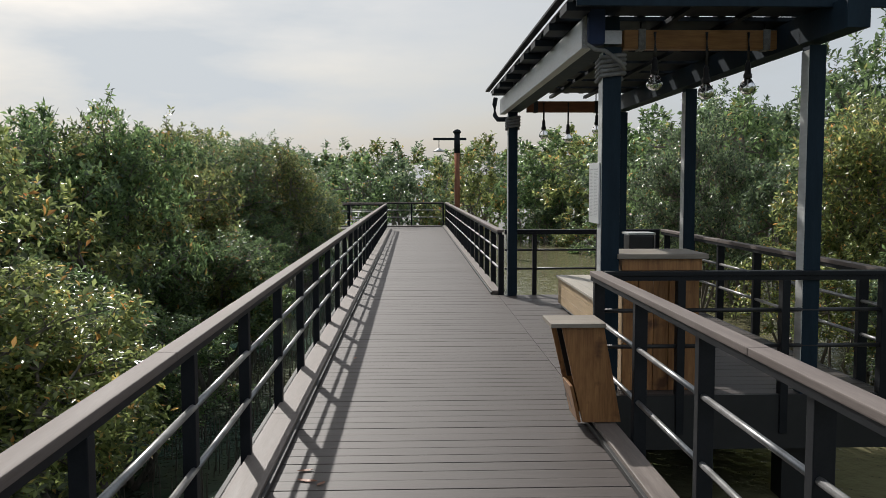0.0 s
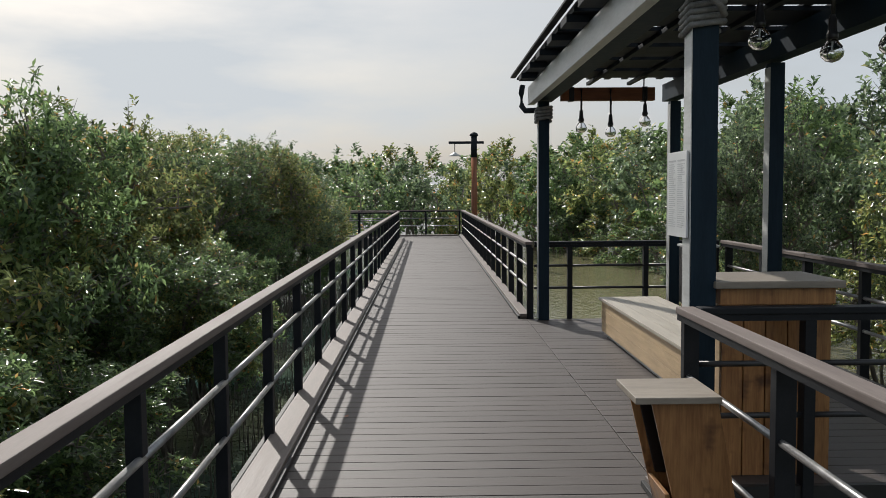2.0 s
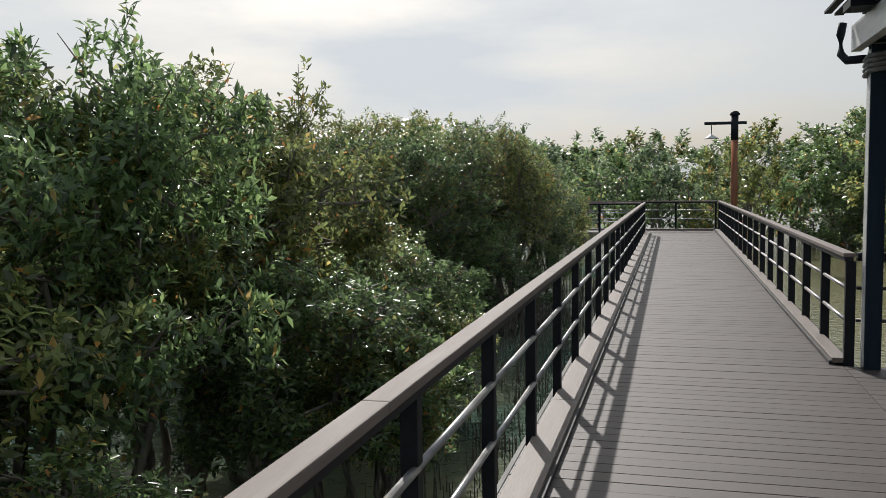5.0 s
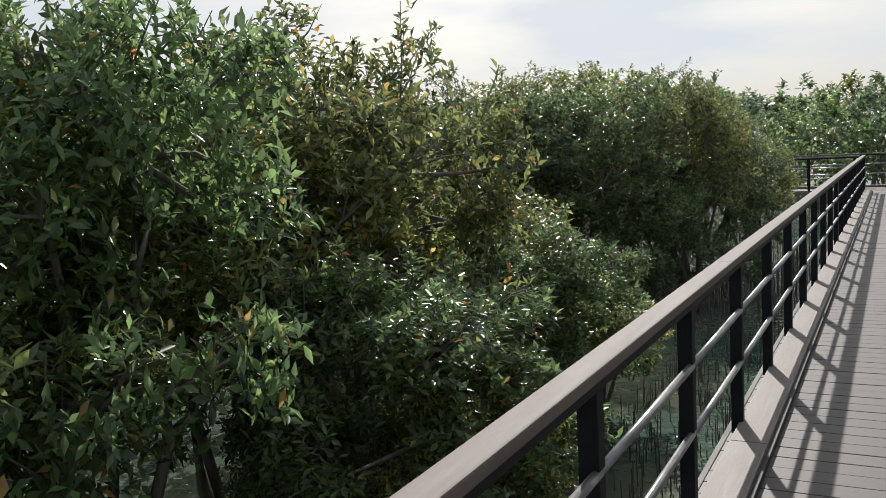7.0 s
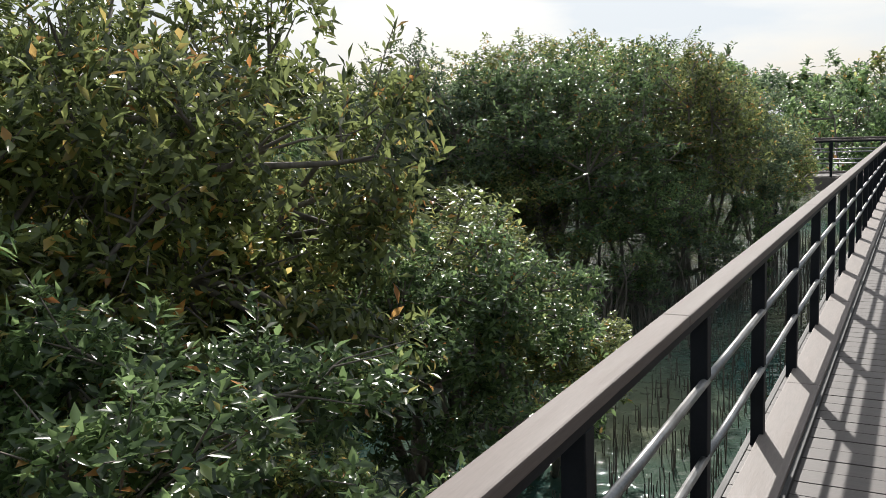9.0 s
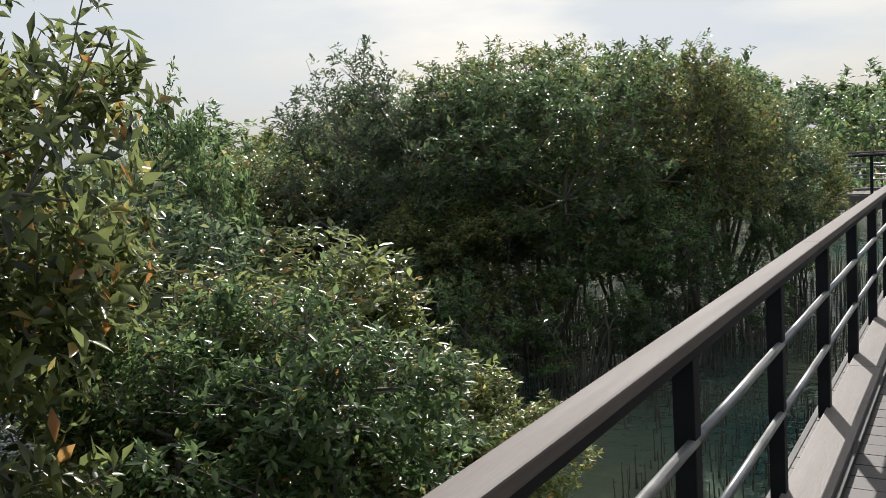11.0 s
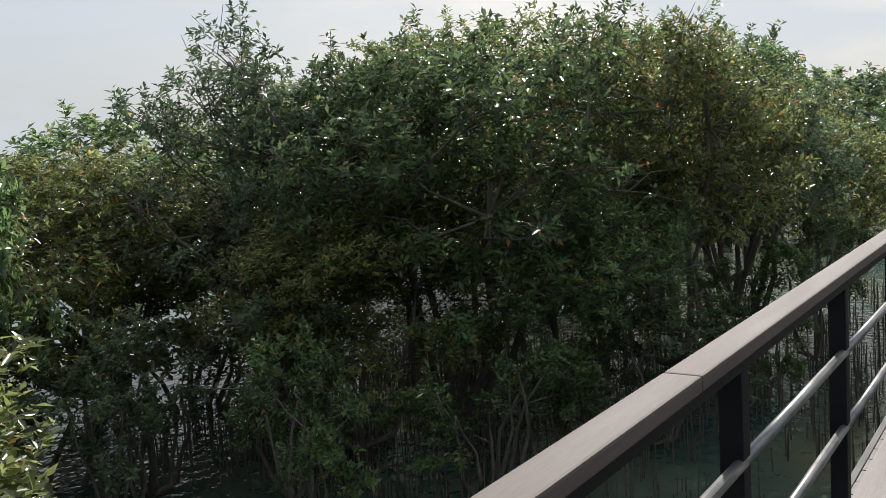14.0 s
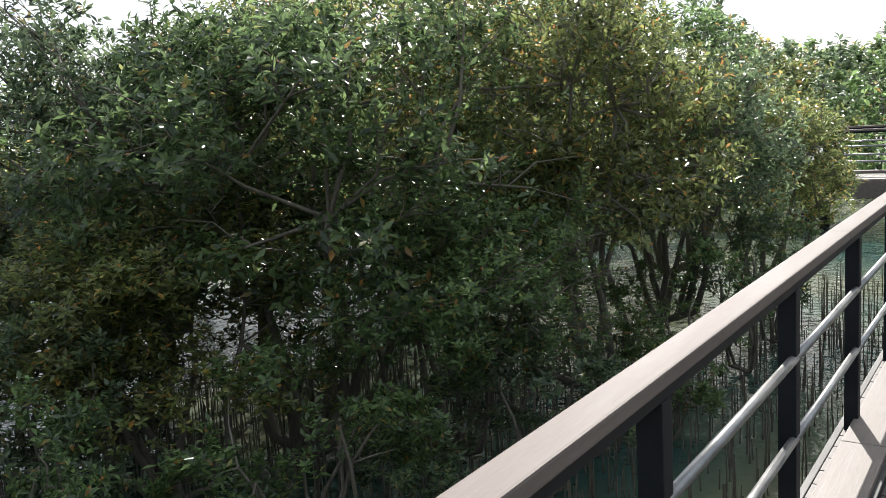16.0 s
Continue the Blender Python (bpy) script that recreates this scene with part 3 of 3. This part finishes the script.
def crown_mesh(name, mat, count, leaf, seed, low=-0.75, clumps=64, wide=0.2):
    """Twigs of paired leaves in flattened clumps, with gaps between them, over a crown about 1 m in radius."""
    g = np.random.RandomState(seed)

    def unit(v):
        return v / (np.linalg.norm(v, axis=-1, keepdims=True) + 1e-9)
    d = unit(g.normal(size=(clumps * 3, 3)))
    d[:, 2] = np.where(d[:, 2] < -0.55, -d[:, 2], d[:, 2])
    bulge = 0.72 + 0.16 * np.sin(d[:, 0] * 3.1 + seed) * np.cos(d[:, 1] * 2.7 - seed) + g.uniform(-0.12, 0.12, len(d))
    cand = d * bulge[:, None]
    keep = [cand[0]]
    for c in cand[1:]:
        if len(keep) < clumps * 0.78 and min(np.linalg.norm(c - q) for q in keep) > 0.15:
            keep.append(c)
    inner = unit(g.normal(size=(clumps - len(keep), 3))) * g.uniform(0.2, 0.5, (clumps - len(keep), 1))
    lc = np.concatenate([np.array(keep), inner])
    nl = len(lc)
    lr = g.uniform(0.15, 0.29, nl)
    per = 8
    nt = count // per
    k = g.randint(0, nl, nt)
    v = unit(g.normal(size=(nt, 3)) + np.array([[0, 0, 0.35]]))
    rad = lr[k][:, None] * g.uniform(0.25, 1.0, (nt, 1)) ** 0.45
    tips = lc[k] + v * rad * np.array([[1.0, 1.0, 0.72]])
    axes = v * 0.7 + tips * 0.5 + g.normal(size=(nt, 3)) * 0.35
    # shoots that stand out of the crown
    ns, steps = 50, 4
    ks = g.randint(0, len(keep), ns)
    vs = unit(lc[ks] + g.normal(size=(ns, 3)) * 0.4 + np.array([[0, 0, 0.2]]))
    root = lc[ks] + vs * lr[ks][:, None] * 0.55
    end = root + vs * (lr[ks][:, None] * 0.45 + g.uniform(0.02, 0.075, (ns, 1)))
    q = np.linspace(0.3, 1.0, steps)[None, :, None]
    sp_t = (root[:, None] + (end - root)[:, None] * q).reshape(-1, 3) + g.normal(size=(ns * steps, 3)) * 0.015
    sp_a = np.repeat(unit(end - root), steps, 0) + g.normal(size=(ns * steps, 3)) * 0.3
    tips = np.concatenate([tips[: nt - len(sp_t)], sp_t])
    axes = np.concatenate([axes[: nt - len(sp_a)], sp_a])
    ok = tips[:, 2] > low
    tips, axes = tips[ok], axes[ok]
    axes[:, 2] += 1.0
    A = np.repeat(unit(axes), per, 0)
    m = len(A)
    turn = np.tile(np.arange(per), len(tips)) * 1.571 + np.repeat(g.uniform(0, 6.28, len(tips)), per) + (np.tile(np.arange(per), len(tips)) // 2) * 0.35
    ref = unit(np.cross(A, np.array([[0.31, 0.95, 0.05]])))
    ref2 = np.cross(A, ref)
    h = ref * np.cos(turn)[:, None] + ref2 * np.sin(turn)[:, None]
    rise = np.radians(g.normal(24, 27, m))[:, None]
    dirs = unit(h * np.cos(rise) + A * np.sin(rise))
    nrm = unit(A * np.cos(rise) - h * np.sin(rise) + g.normal(size=(m, 3)) * 0.30)
    side = unit(np.cross(dirs, nrm))
    up = np.cross(side, dirs)
    L = leaf * g.uniform(0.6, 1.2, (m, 1))
    P = np.repeat(tips, per, 0) - A * leaf * (np.tile(np.arange(per), len(tips)) // 2)[:, None] * 0.32 + g.normal(size=(m, 3)) * leaf * 0.12
    Wd = L * wide
    V = np.empty((m, 4, 3))
    V[:, 0] = P
    V[:, 1] = P + dirs * L * 0.5 + side * Wd + up * Wd * 0.28
    V[:, 2] = P + dirs * L - up * L * 0.10
    V[:, 3] = P + dirs * L * 0.5 - side * Wd + up * Wd * 0.28
    idx = np.arange(m)[:, None] * 4
    F = np.concatenate([idx + np.array([[0, 1, 2]]), idx + np.array([[0, 2, 3]])], 1).reshape(-1)
    me = bpy.data.meshes.new(name)
    me.vertices.add(m * 4)
    me.vertices.foreach_set("co", V.reshape(-1))
    me.loops.add(m * 6)
    me.loops.foreach_set("vertex_index", F.astype(np.int32))
    me.polygons.add(m * 2)
    me.polygons.foreach_set("loop_start", np.arange(0, m * 6, 3, dtype=np.int32))
    me.update(calc_edges=True)
    me.materials.append(mat)
    return me, lc, list(zip(lc[ks], end))


def trunk_mesh(name, lc, sprigs, seed, base, thick, limbs=5):
    """Several stems from the foot that fork to the clumps of leaves, with crooked limbs."""
    g = random.Random(seed)
    bm_ = bmesh.new()
    stems = []
    for j in range(7):
        c = Vector(lc[(j * 5) % len(lc)]) * 0.62
        f = Vector((c.x * 0.35 + g.uniform(-0.12, 0.12), c.y * 0.35 + g.uniform(-0.12, 0.12), base))
        mid = f.lerp(c, 0.5) + Vector((g.uniform(-0.15, 0.15), g.uniform(-0.15, 0.15), 0.05))
        pts = [Vector((0, 0, base)), f.lerp(mid, 0.12), f.lerp(mid, 0.5) + Vector((g.uniform(-0.06, 0.06), g.uniform(-0.06, 0.06), 0)), mid, mid.lerp(c, 0.55) + Vector((g.uniform(-0.06, 0.06), g.uniform(-0.06, 0.06), 0.02)), c]
        tube(bm_, pts, [thick, thick * 0.95, thick * 0.8, thick * 0.62, thick * 0.5, thick * 0.34], 6, cap=False)
        stems += pts[3:]
    for i, c in enumerate(lc):
        if limbs < 2 and i % 3:
            continue
        c = Vector(c)
        s_ = min(stems, key=lambda p: (p - c).length + g.uniform(0, 0.2))
        bend = s_.lerp(c, 0.55) + Vector((g.uniform(-0.09, 0.09), g.uniform(-0.09, 0.09), g.uniform(-0.08, 0.05)))
        tube(bm_, [s_, bend, c], [thick * 0.36, thick * 0.26, thick * 0.13], 5, cap=False)
        for j in range(limbs - 1):
            e = c + Vector((g.uniform(-1, 1), g.uniform(-1, 1), g.uniform(-0.2, 0.9))).normalized() * g.uniform(0.1, 0.24)
            tube(bm_, [bend.lerp(c, 0.3 + 0.15 * j), bend.lerp(e, 0.6) + Vector((0, 0, 0.02)), e], [thick * 0.16, thick * 0.11, thick * 0.05], 4, cap=False)
    for a_, b_ in sprigs:
        tube(bm_, [a_, b_], [thick * 0.1, thick * 0.05], 4, cap=False)
    return mesh_of(name, bm_, M_BARK)


def variants(tag, n_, count, leaf, mats, seed, thick, base=-1.25, low=-0.75, clumps=64, wide=0.2):
    out = []
    for i in range(n_):
        cm, lc, sprigs = crown_mesh("crown", mats[i % len(mats)], count, leaf, seed + i, low, clumps, wide)
        out.append((cm, trunk_mesh("trunk", lc, sprigs if tag in ("near", "big") else [], seed + i, base, thick, {"near": 4, "big": 4, "mid": 2}.get(tag, 1))))
    return out


V_NEAR = variants("near", 4, 21500, 0.058, [M_LEAF, M_LEAFY, M_LEAFY, M_LEAF], 21, 0.035, clumps=60)
V_BIG = variants("big", 4, 24500, 0.048, [M_LEAF, M_LEAFY, M_LEAFD, M_LEAFY], 81, 0.026, clumps=84)
V_SPARSE = variants("sparse", 2, 3600, 0.085, [M_LEAF, M_LEAFD], 95, 0.03, clumps=22)
V_MID = variants("mid", 4, 7300, 0.070, [M_LEAFD, M_LEAFY, M_LEAFY, M_LEAF], 41, 0.03, clumps=60, wide=0.22)
V_FAR = variants("far", 3, 3300, 0.090, [M_LEAF, M_LEAFD, M_LEAFY], 61, 0.03, clumps=48, wide=0.26)


def mangrove(kind, x, y, top, r, label, seed, group="mangrove stand", low=-0.3):
    """One mangrove whose crown of radius r reaches the height top and hangs down to low."""
    g = random.Random(seed)
    cm, tm = kind[seed % len(kind)]
    hz = (top - low) / 2
    e = tagged(empty("mangrove_tree", (x, y, WATER_Z - 0.15)), label, "mangrove", group=group)
    rot = g.uniform(0, 360)
    for nm, me in (("crown", cm), ("trunk", tm)):
        ob = part(nm, me, None, e)
        mid = (top + low) / 2 - (WATER_Z - 0.15)
        ob.matrix_basis = pose(0, 0, mid, 0, 0, rot) @ Matrix.Diagonal((r, r * g.uniform(0.9, 1.1), hz * 0.84, 1))
    return e


L_A = "green mangrove bush with yellowing leaves beside the railing"
L_B = "dense green mangrove tree standing in tidal water"
L_C = "distant grey-green mangrove tree on the horizon"
k = 0
# low front row beside the railing
for i, y in enumerate(np.arange(-3.6, 8.0, 1.35)):
    mangrove(V_SPARSE if y < 1.5 else V_NEAR, (-2.55 if y < 4 else -2.4) + rs.uniform(-0.12, 0.12), y, (1.25 if y < 6.5 else 0.9) + rs.uniform(-0.15, 0.25), 0.95, L_A, 100 + i, low=-0.7 if y < 6.5 else -0.9)
# graded rows between
for i, y in enumerate(np.arange(-3.2, 8.2, 1.7)):
    mangrove(V_SPARSE if y < 2.5 else V_MID, -3.2 + rs.uniform(-0.12, 0.12), y, 1.95 + rs.uniform(-0.15, 0.2), 1.1, L_A, 120 + i, low=-0.8)
    mangrove(V_SPARSE if y < 4.5 else V_MID, -5.1 + rs.uniform(-0.15, 0.15), y + 0.6, 2.7 + rs.uniform(-0.25, 0.3), 1.4, L_B, 145 + i, low=-0.6)
# second row
for i, y in enumerate(np.arange(-3.0, 10.5, 1.9)):
    mangrove(V_SPARSE if y < 3.5 else V_NEAR, -3.9 + rs.uniform(-0.2, 0.2), y, 2.2 + rs.uniform(-0.2, 0.35), 1.35, L_A, 131 + i, low=-0.8)
for i, (x, y, top, r, low) in enumerate(((-3.4, 8.7, 2.85, 1.2, -0.8), (-3.5, 11.1, 2.9, 1.3, -0.9), (-2.1, 9.75, 0.85, 0.55, -0.6), (-2.5, 9.9, 1.35, 1.05, -0.9), (-2.75, 12.3, 1.25, 0.95, -0.9), (-3.6, 13.2, 1.35, 1.2, -0.9), (-2.72, 13.6, 0.5, 0.76, -0.9))):
    mangrove(V_NEAR, x, y, top, r, L_A, 160 + i, low=low)
# the large stand across the channel
for i, (x, y, top, r, low) in enumerate(((-4.7, 18.6, 3.1, 1.75, -0.75), (-3.45, 20.4, 3.0, 1.5, -0.6), (-6.2, 18.0, 2.85, 1.6, -0.7), (-4.9, 17.5, 1.4, 1.2, -0.75), (-3.7, 18.9, 1.5, 1.2, -0.75), (-6.0, 20.8, 3.3, 1.8, 0.0), (-3.4, 22.3, 2.4, 1.45, -0.5), (-3.05, 24.6, 2.0, 1.2, -0.7), (-4.6, 22.8, 3.3, 1.8, 0.0), (-7.7, 17.0, 2.0, 1.5, -0.5))):
    mangrove(V_BIG, x, y, top, r, L_B, 180 + i, low=low)
for i, (x, y, top, r) in enumerate(((-4.5, 25.4, 3.1, 1.6), (-6.3, 26.6, 3.6, 1.9), (-6.5, 23.5, 3.3, 1.8), (-8.6, 24.5, 3.0, 1.9), (-6.2, 29.3, 2.3, 1.5), (-9.5, 28.0, 3.0, 1.9), (-8.3, 20.2, 2.8, 1.7))):
    mangrove(V_MID, x, y, top, r, L_B, 200 + i, low=-0.6)
for i, (x, y, top, r) in enumerate(((-4.15, 16.1, 0.6, 0.6), (-3.2, 17.9, -0.05, 0.5), (-2.6, 19.9, 0.0, 0.5), (-5.4, 15.7, 0.5, 0.6), (-2.5, 23.0, 0.5, 0.6), (-4.8, 16.6, 0.7, 0.75), (-3.6, 17.3, 0.5, 0.7), (-3.0, 18.7, 0.4, 0.7), (-2.65, 20.8, 0.6, 0.6), (-5.8, 16.2, 0.6, 0.75), (-6.9, 15.3, 0.6, 0.7), (-2.5, 21.9, 0.7, 0.6))):
    mangrove(V_SPARSE, x, y, top, r, "small sparse mangrove shrub at the water's edge", 220 + i, low=-0.85)
for i, (x, y, top, r) in enumerate(((-7.4, 17.9, 1.2, 1.3), (-6.2, 14.9, 2.5, 0.8), (-5.4, 13.8, 1.7, 1.2), (-6.7, 15.8, 1.3, 1.1), (-8.6, 15.2, 1.7, 1.2))):
    mangrove(V_MID, x, y, top, r, L_B, 226 + i, low=-1.1)
# back rows on the same side
for i, y in enumerate(np.arange(-3.0, 24.0, 2.5)):
    mangrove(V_SPARSE if y < 6.5 else V_MID, -6.3 - (2.4 if y > 12 else 0) + rs.uniform(-0.3, 0.3), y + rs.uniform(-0.4, 0.4), (3.25 if y < 12 else 1.85) + rs.uniform(-0.35, 0.35), 1.7, L_B, 230 + i, low=-0.6)
for i, y in enumerate(np.arange(-2.0, 32.0, 3.0)):
    mangrove(V_FAR if y < 14 else V_MID, -10.5 + rs.uniform(-0.6, 0.6), y, (2.7 if y < 14 else 2.2) + rs.uniform(-0.4, 0.4), 2.1, L_B, 260 + i, low=-0.7)
# other side of the water
for i, (x, y, top, r) in enumerate(((4.75, 14.5, 3.0, 1.3), (6.2, 11.0, 3.4, 1.7), (6.5, 8.2, 3.4, 1.7))):
    mangrove(V_BIG, x, y, top, r, L_B, 310 + i, low=-1.1)
for i, (x, y, top, r) in enumerate(((6.6, 5.6, 2.8, 1.7), (6.4, 17.0, 3.7, 1.9), (5.7, 12.8, 2.6, 1.2))):
    mangrove(V_MID, x, y, top, r, L_B, 314 + i, low=-1.1)
for i, (x, y, top, r) in enumerate(((6.8, 2.8, 2.8, 1.7), (7.6, 13.2, 4.6, 1.9), (7.6, 20.0, 4.3, 1.9), (8.2, 9.5, 4.0, 1.9), (8.4, 6.5, 3.3, 1.9), (8.6, 23.5, 4.2, 2.0), (9.0, 17.0, 4.7, 2.0))):
    mangrove(V_MID, x, y, top, r, L_B, 318 + i, low=-1.1)
for i, y in enumerate(np.arange(5.4, 12.5, 1.5)):
    mangrove(V_MID, 5.15 + rs.uniform(-0.15, 0.15), y, 1.05 + rs.uniform(-0.2, 0.3), 1.0, L_B, 326 + i, low=-1.1)
for i, (x, y) in enumerate(((8.6, 27.5), (8.2, 31.5), (7.4, 35.5), (6.6, 39.5), (10.5, 25.0), (10.5, 30), (10, 35), (11, 20), (11.5, 14), (11.5, 9), (11.3, 4))):
    mangrove(V_FAR, x, y, 4.3 + rs.uniform(-0.3, 0.5), 2.4, L_B, 330 + i, low=-1.3)
# low growth along the water's edge
for i, (x, y) in enumerate(((5.8, 41), (6.2, 37.5), (6.9, 34), (7.2, 31), (7.6, 28.5), (7.8, 26), (7.4, 23), (6.6, 20.5), (5.9, 18))):
    mangrove(V_FAR, x, y, 0.9 + rs.uniform(-0.2, 0.3), 1.6, L_B, 345 + i, low=-1.7)
# distant line
for i in range(15):
    mangrove(V_FAR, -30 + i * 2.7 + rs.uniform(-0.5, 0.5), 38.5 + rs.uniform(-0.8, 0.8), 3.0 + rs.uniform(-0.4, 0.4), 2.1, L_C, 410 + i, low=-2.6)
for i in range(15):
    x = -30 + i * 3.6 + rs.uniform(-0.8, 0.8)
    mangrove(V_FAR, x, 44 + rs.uniform(-1.5, 1.5) - (0 if x < 4 else 2), 3.8 + rs.uniform(-0.5, 0.5) + (0.7 if x > 2 else 0), 2.7, L_C, 350 + i, low=-1.6)
    mangrove(V_FAR, x + 1.8, 50 + rs.uniform(-2, 2), 4.1 + rs.uniform(-0.5, 0.6) + (0.8 if x > 2 else 0), 3.2, L_C, 370 + i, low=-1.8)
    mangrove(V_FAR, x * 1.35, 60 + rs.uniform(-3, 3), 4.7 + rs.uniform(-0.5, 0.7), 4.0, L_C, 390 + i, low=-2.0)

# breathing roots standing out of mud and water
bm = bmesh.new()
g = random.Random(5)


def roots(n_, x0, x1, y0, y1, h0, h1):
    for _ in range(n_):
        x, y = g.uniform(x0, x1), g.uniform(y0, y1)
        h = g.uniform(h0, h1)
        tube(bm, [(x, y, WATER_Z - 0.2), (x + g.uniform(-0.02, 0.02), y + g.uniform(-0.02, 0.02), WATER_Z + h)], [0.008, 0.004], 4, cap=False)


roots(500, -2.6, -1.25, 2.0, 11.0, 0.08, 0.35)
roots(520, -2.5, -1.3, 11.0, 18.0, 0.06, 0.28)
roots(1300, -6.8, -2.6, 16.6, 21.5, 0.1, 0.45)
roots(420, -2.6, -1.3, 18.5, 26.0, 0.1, 0.45)
tagged(part("breathing_roots", bm, M_ROOT), "thin upright breathing roots standing out of the water", "roots", kind="stuff")

# fallen leaves on the deck
g = random.Random(9)
for (x, y, a, s_) in ((-0.73, 4.72, 20, 0.09), (-0.70, 4.55, -15, 0.11), (-0.62, 4.50, 60, 0.07), (-0.80, 2.9, 35, 0.08), (-0.66, 7.9, 80, 0.07)):
    bm = bmesh.new()
    row = [[bm.verts.new((s_ * (u - 0.5), s_ * 0.2 * w * math.sin(math.pi * (0.08 + 0.84 * u)), 0.002 + 0.10 * s_ * (u - 0.5) ** 2 + 0.03 * s_ * abs(w))) for w in (-1, 0, 1)] for u in (0, 0.25, 0.5, 0.75, 1)]
    for r0, r1 in zip(row, row[1:]):
        for q in (0, 1):
            bm.faces.new((r0[q], r1[q], r1[q + 1], r0[q + 1]))
    lf = tagged(part("fallen_leaf", bm, M_WOODX), "small curled brown leaf lying on the deck", "leaf", group="fallen leaves")
    lf.matrix_world = pose(x, y, 0.003, 0, 0, a)

# ---- deck boards, last ----
BW = 0.145
floor = tagged(empty("floor_boardwalk"), "grey-brown grooved composite boards of the boardwalk", "floor", kind="structure")
pl_m = mesh_of("plank", boxm(DX0 + 0.002, DX1 - 0.002, 0.003, BW - 0.003, -0.035, 0.0, bev=0.003), M_DECK)
y = Y0
while y < Y_FAR - 0.02:
    ob = part("plank", pl_m, None, floor)
    ob.location = (0, y, rs.uniform(-0.0012, 0.0012))
    y += BW
plat = tagged(empty("floor_platform"), "grey-brown grooved composite boards of the platform", "floor", kind="structure")
pl_p = mesh_of("plank", boxm(DX1 + 0.002, PX1 - 0.002, 0.003, BW - 0.003, -0.035, 0.0, bev=0.003), M_DECK)
y = PY0
while y < PY1 - 0.1:
    ob = part("plank", pl_p, None, plat)
    ob.location = (0, y, rs.uniform(-0.0012, 0.0012))
    y += BW
side = tagged(empty("floor_side_boardwalk"), "grey-brown boards of the side boardwalk", "floor", kind="structure")
pl_s = mesh_of("plank", boxm(0.003, BW - 0.003, Y_TURN - 0.06, Y_FAR, -0.035, 0.0, bev=0.003), M_DECK)
x = DX0 - BW - 0.01
while x > -24:
    ob = part("plank", pl_s, None, side)
    ob.location = (x, 0, 0)
    x -= BW
